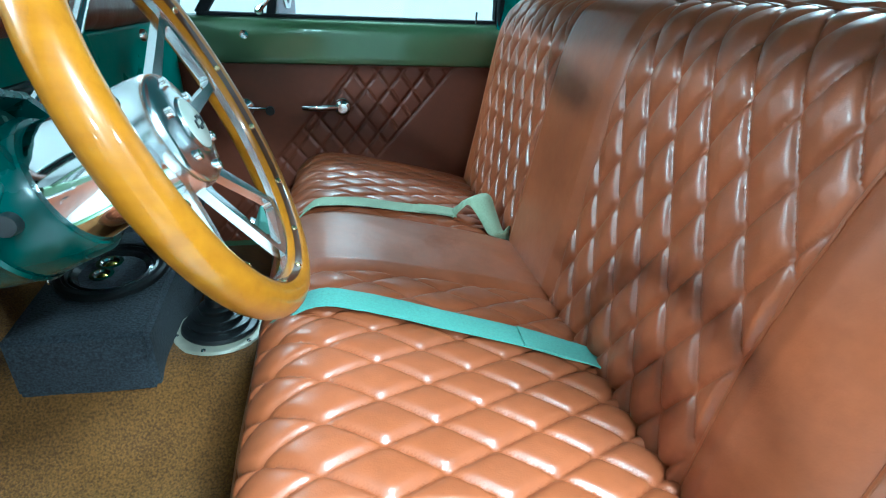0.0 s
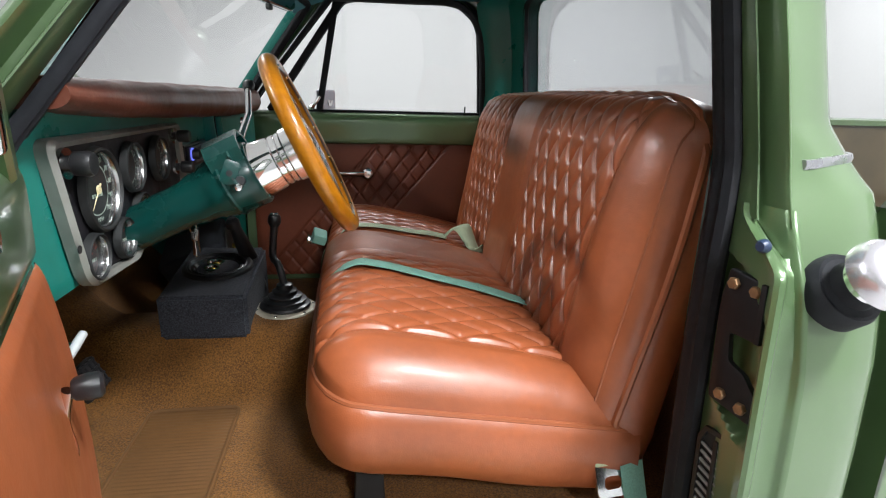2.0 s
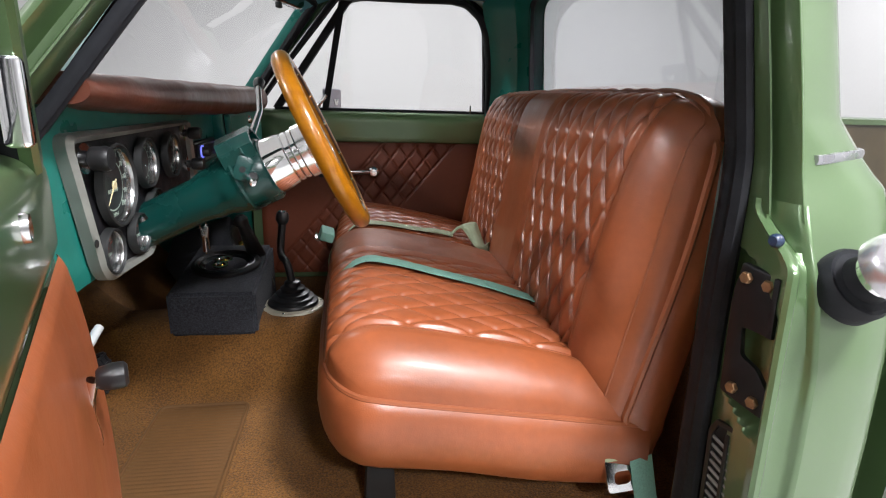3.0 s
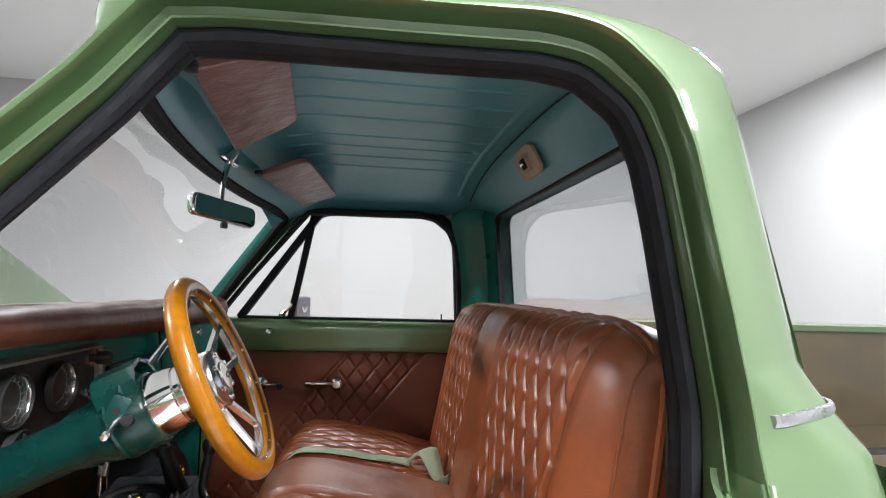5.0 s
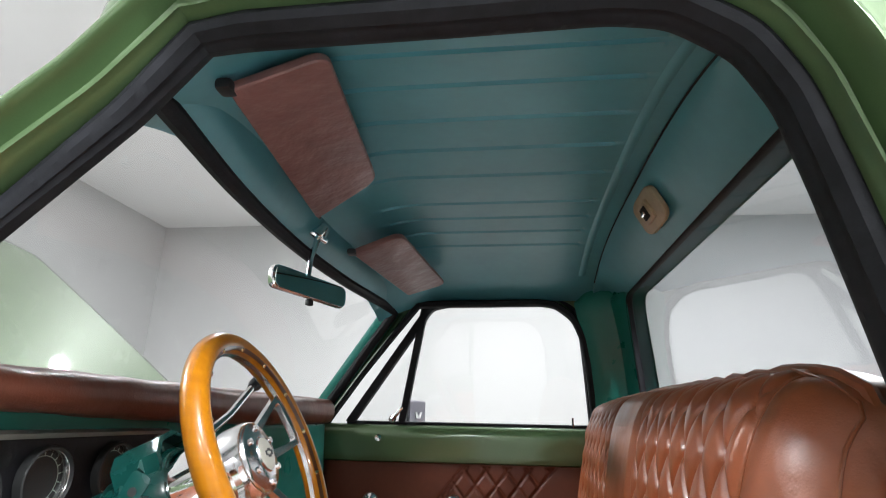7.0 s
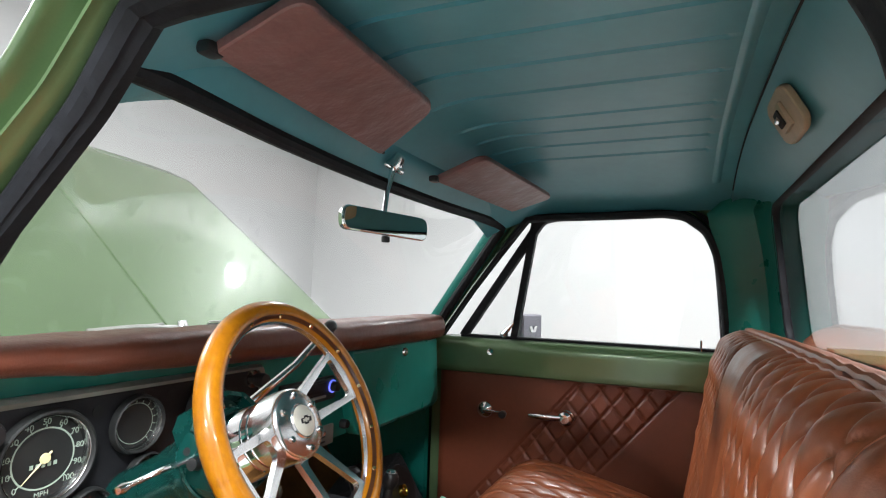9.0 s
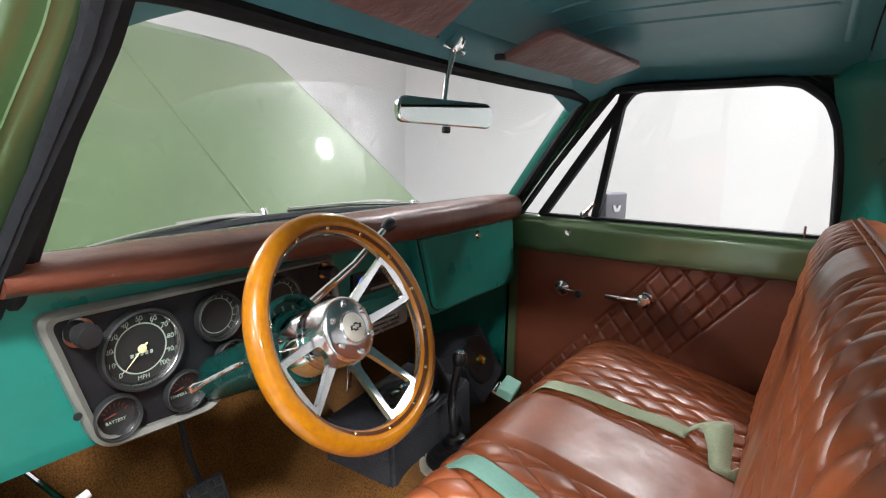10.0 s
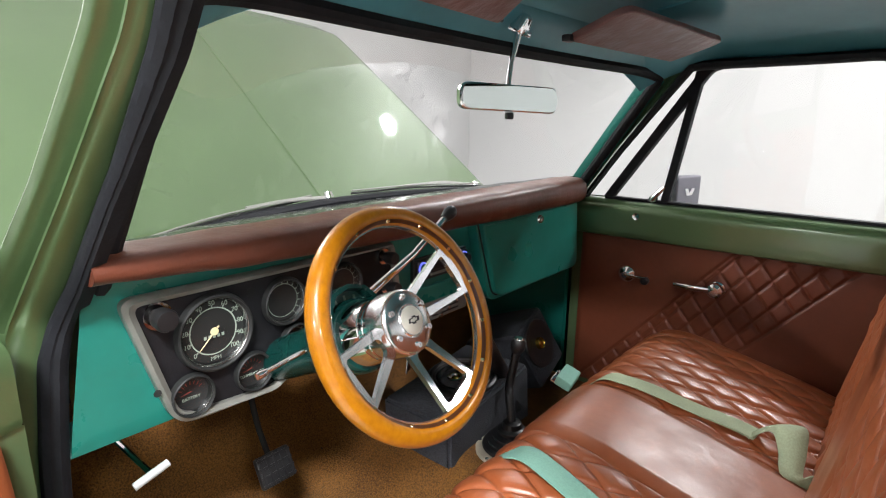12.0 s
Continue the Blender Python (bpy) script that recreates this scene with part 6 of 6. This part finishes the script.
vo = [(-0.030, -0.11), (0.030, -0.11), (0.034, 0.055), (0.008, 0.088), (-0.020, 0.088), (-0.030, 0.070)]
part("frame", ring_frame([(x * sx, y) for x, y in vo], [(x * sx * 0.80, y * 0.92) for x, y in vo], 0.006, vm), BLACK, vent)
part("backing", slab([(x * sx * 0.9, y * 0.96) for x, y in vo], 0.001, vm, 0), DARK, vent, smooth=False)
part("mullion", block((0.006, 0.17, 0.007), vm @ pose(0, -0.012, 0.003), 0.001), BLACK, vent)
GREYPL = material("grey_slat", (0.24, 0.24, 0.23), 0.5, stain=0.1)
for i in range(13):
    for k in (-1, 1):
        part("slat", block((0.023, 0.005, 0.004), vm @ pose(k * 0.0135, -0.098 + 0.0128 * i, 0.003, 0, 0, -22 * sx), 0.0012, 1), GREYPL, vent)
stay(vent)
button = thing("rubber_bumper", (0.468, -0.884, 1.16), "small dark blue round rubber bumper", "bumper")
BLUEBLACK = material("dark_blue_rubber", (0.02, 0.035, 0.075), 0.35)
part("bump", lathe([(0, 0.011), (0.006, 0.0105), (0.009, 0.006), (0.009, 0.0)], along((0.452, -0.903, 1.165), POST_N), 18), BLUEBLACK, button)
stay(button)
TRIM_METAL = material("dull_trim_metal", (0.50, 0.50, 0.53), 0.3, 0.9, stain=0.12, stain_scale=25, rough_var=0.1)
band = thing("trim_band", (0.50, -0.90, 1.26), "bright metal trim strip round the cab corner", "trim")
ib = min(range(i1, len(lip)), key=lambda i: abs(lip[i][2] - 1.262))
bpts = [skin_point(ib, q) for q in (0.0001, 0.0005, 0.001, 0.002, 0.004, 0.008, 0.015, 0.025, 0.04, 0.06, 0.085, 0.12)]
part("strip", loft([[(p[0] + o * 0.5, p[1] - o, p[2] + h) for p in bpts] for o, h in ((-0.002, -0.006), (0.003, -0.006), (0.0045, 0), (0.003, 0.006), (-0.002, 0.006))], closed=True, caps=True), TRIM_METAL, band)
stay(band)
CAP_PALE = material("pale_satin_metal", (0.66, 0.64, 0.68), 0.24, 0.75, stain=0.06, stain_scale=20)
cap = thing("fuel_filler_cap", (0.60, -0.92, 1.13), "pale satin metal fuel cap on a round black grommet", "fuel cap")
FC, FN = Vector((0.541, -0.940, 1.117)), Vector((0.03, -0.78, 0.62)).normalized()
part("grommet", lathe([(0.028, 0.030), (0.031, 0.014), (0.038, 0.010), (0.043, 0.011), (0.047, 0.004), (0.048, -0.020)], along(FC, FN), 40), RUBBER, cap, "black rubber grommet")
part("neck", lathe([(0.028, 0.0), (0.028, 0.048), (0.031, 0.049)], along(FC, FN), 32), CHROME, cap)
part("cap_body", lathe([(0.0, 0.082), (0.024, 0.080), (0.035, 0.074), (0.041, 0.064), (0.042, 0.048), (0.038, 0.045), (0.0, 0.045)], along(FC, FN), 40), CAP_PALE, cap)
part("cap_mark", lathe([(0.016, 0.0825), (0.018, 0.0825), (0.018, 0.0805), (0.016, 0.0812)], along(FC, FN), 32), SILVER, cap)
stay(cap)

# ---- load bed behind the cab ----
bed = thing("load_bed", (1.6, YC, 0.9), "green pickup load bed with a brown-green inner side", "truck bed")
BED_IN = material("bed_inner_paint", (0.075, 0.055, 0.025), 0.4, stain=0.3, stain_scale=3, coat=0.6)
part("far_side", loft([[(x, YC + 0.80 + o, z) for x in (0.74, 1.5, 2.3, 3.1)] for o, z in ((0.0, 0.85), (0.0, 1.262), (-0.01, 1.268), (-0.014, 1.285), (0.0, 1.292), (0.07, 1.292), (0.09, 1.27), (0.11, 0.9))]), BED_IN, bed)
part("far_rail", loft([[(x, YC + 0.80 + o, z) for x in (0.735, 1.5, 2.3, 3.1)] for o, z in ((-0.018, 1.264), (-0.022, 1.288), (0.0, 1.297), (0.07, 1.297), (0.094, 1.272))]), GREEN, bed)
part("bed_floor", loft([[(x, y, 0.85) for x in (0.74, 3.1)] for y in (YC - 0.8, YC + 0.8)]), BED_IN, bed)
part("near_side", loft([[(x, YC - 0.82 - o, z - 0.085 * math.exp(-((x - 0.70) / 0.10) ** 2)) for x in np.linspace(0.705, 1.3, 16)] for o, z in ((-0.03, 0.6), (-0.03, 1.24), (0.0, 1.292), (0.06, 1.292), (0.085, 1.26), (0.10, 1.0), (0.10, 0.6))]), GREEN, bed)
part("near_front", loft([[(0.712, YC - 0.84 - o, z) for z in (0.6, 0.9, 1.15, 1.195)] for o in (-0.10, 0.0, 0.07)]), GREEN_IN, bed)
for z in (1.150, 1.115):
    part("bolt", lathe([(0, 0.012), (0.009, 0.012), (0.011, 0.008), (0.011, 0)], along((0.706, -0.865, z), (-1, -0.3, 0)), 8), GREEN_IN, bed)
stay(bed)
part("frame_rail", block((2.9, 0.08, 0.12), pose(1.55, -0.42, 0.46), 0.01), DARK, bed)
part("frame_rail", block((2.9, 0.08, 0.12), pose(1.55, 0.42, 0.46), 0.01), DARK, bed)
for y in (-0.42, 0.42):
    part("bed_sill", block((2.3, 0.08, 0.34), pose(1.92, y, 0.685), 0.01), DARK, bed)
stay(bed)
for x in (-1.15, 1.95):
    for y in (-0.74, 0.74):
        wh = thing("wheel", (x, y, 0.0), "black tyre on a plain steel wheel under the truck", "wheel", "road wheels")
        m = along((x, y, 0.36), (0, 1 if y > 0 else -1, 0))
        part("tyre", lathe([(0.19, 0.09), (0.27, 0.11), (0.345, 0.10), (0.36, 0.07), (0.36, -0.07), (0.345, -0.10), (0.27, -0.11), (0.19, -0.09)], m, 40), RUBBER, wh)
        part("rim", lathe([(0, 0.02), (0.08, 0.03), (0.15, 0.0), (0.19, 0.06), (0.20, 0.09), (0.19, -0.09)], m, 40), SILVER, wh)
        part("axle", tube([(x, y, 0.36), (x, 0, 0.40)], 0.03, 10), DARK, wh)
        stay(wh)
part("front_rail", block((1.5, 0.08, 0.12), pose(-0.65, -0.42, 0.43), 0.01), DARK, bed)
part("front_rail", block((1.5, 0.08, 0.12), pose(-0.65, 0.42, 0.43), 0.01), DARK, bed)
stay(bed)
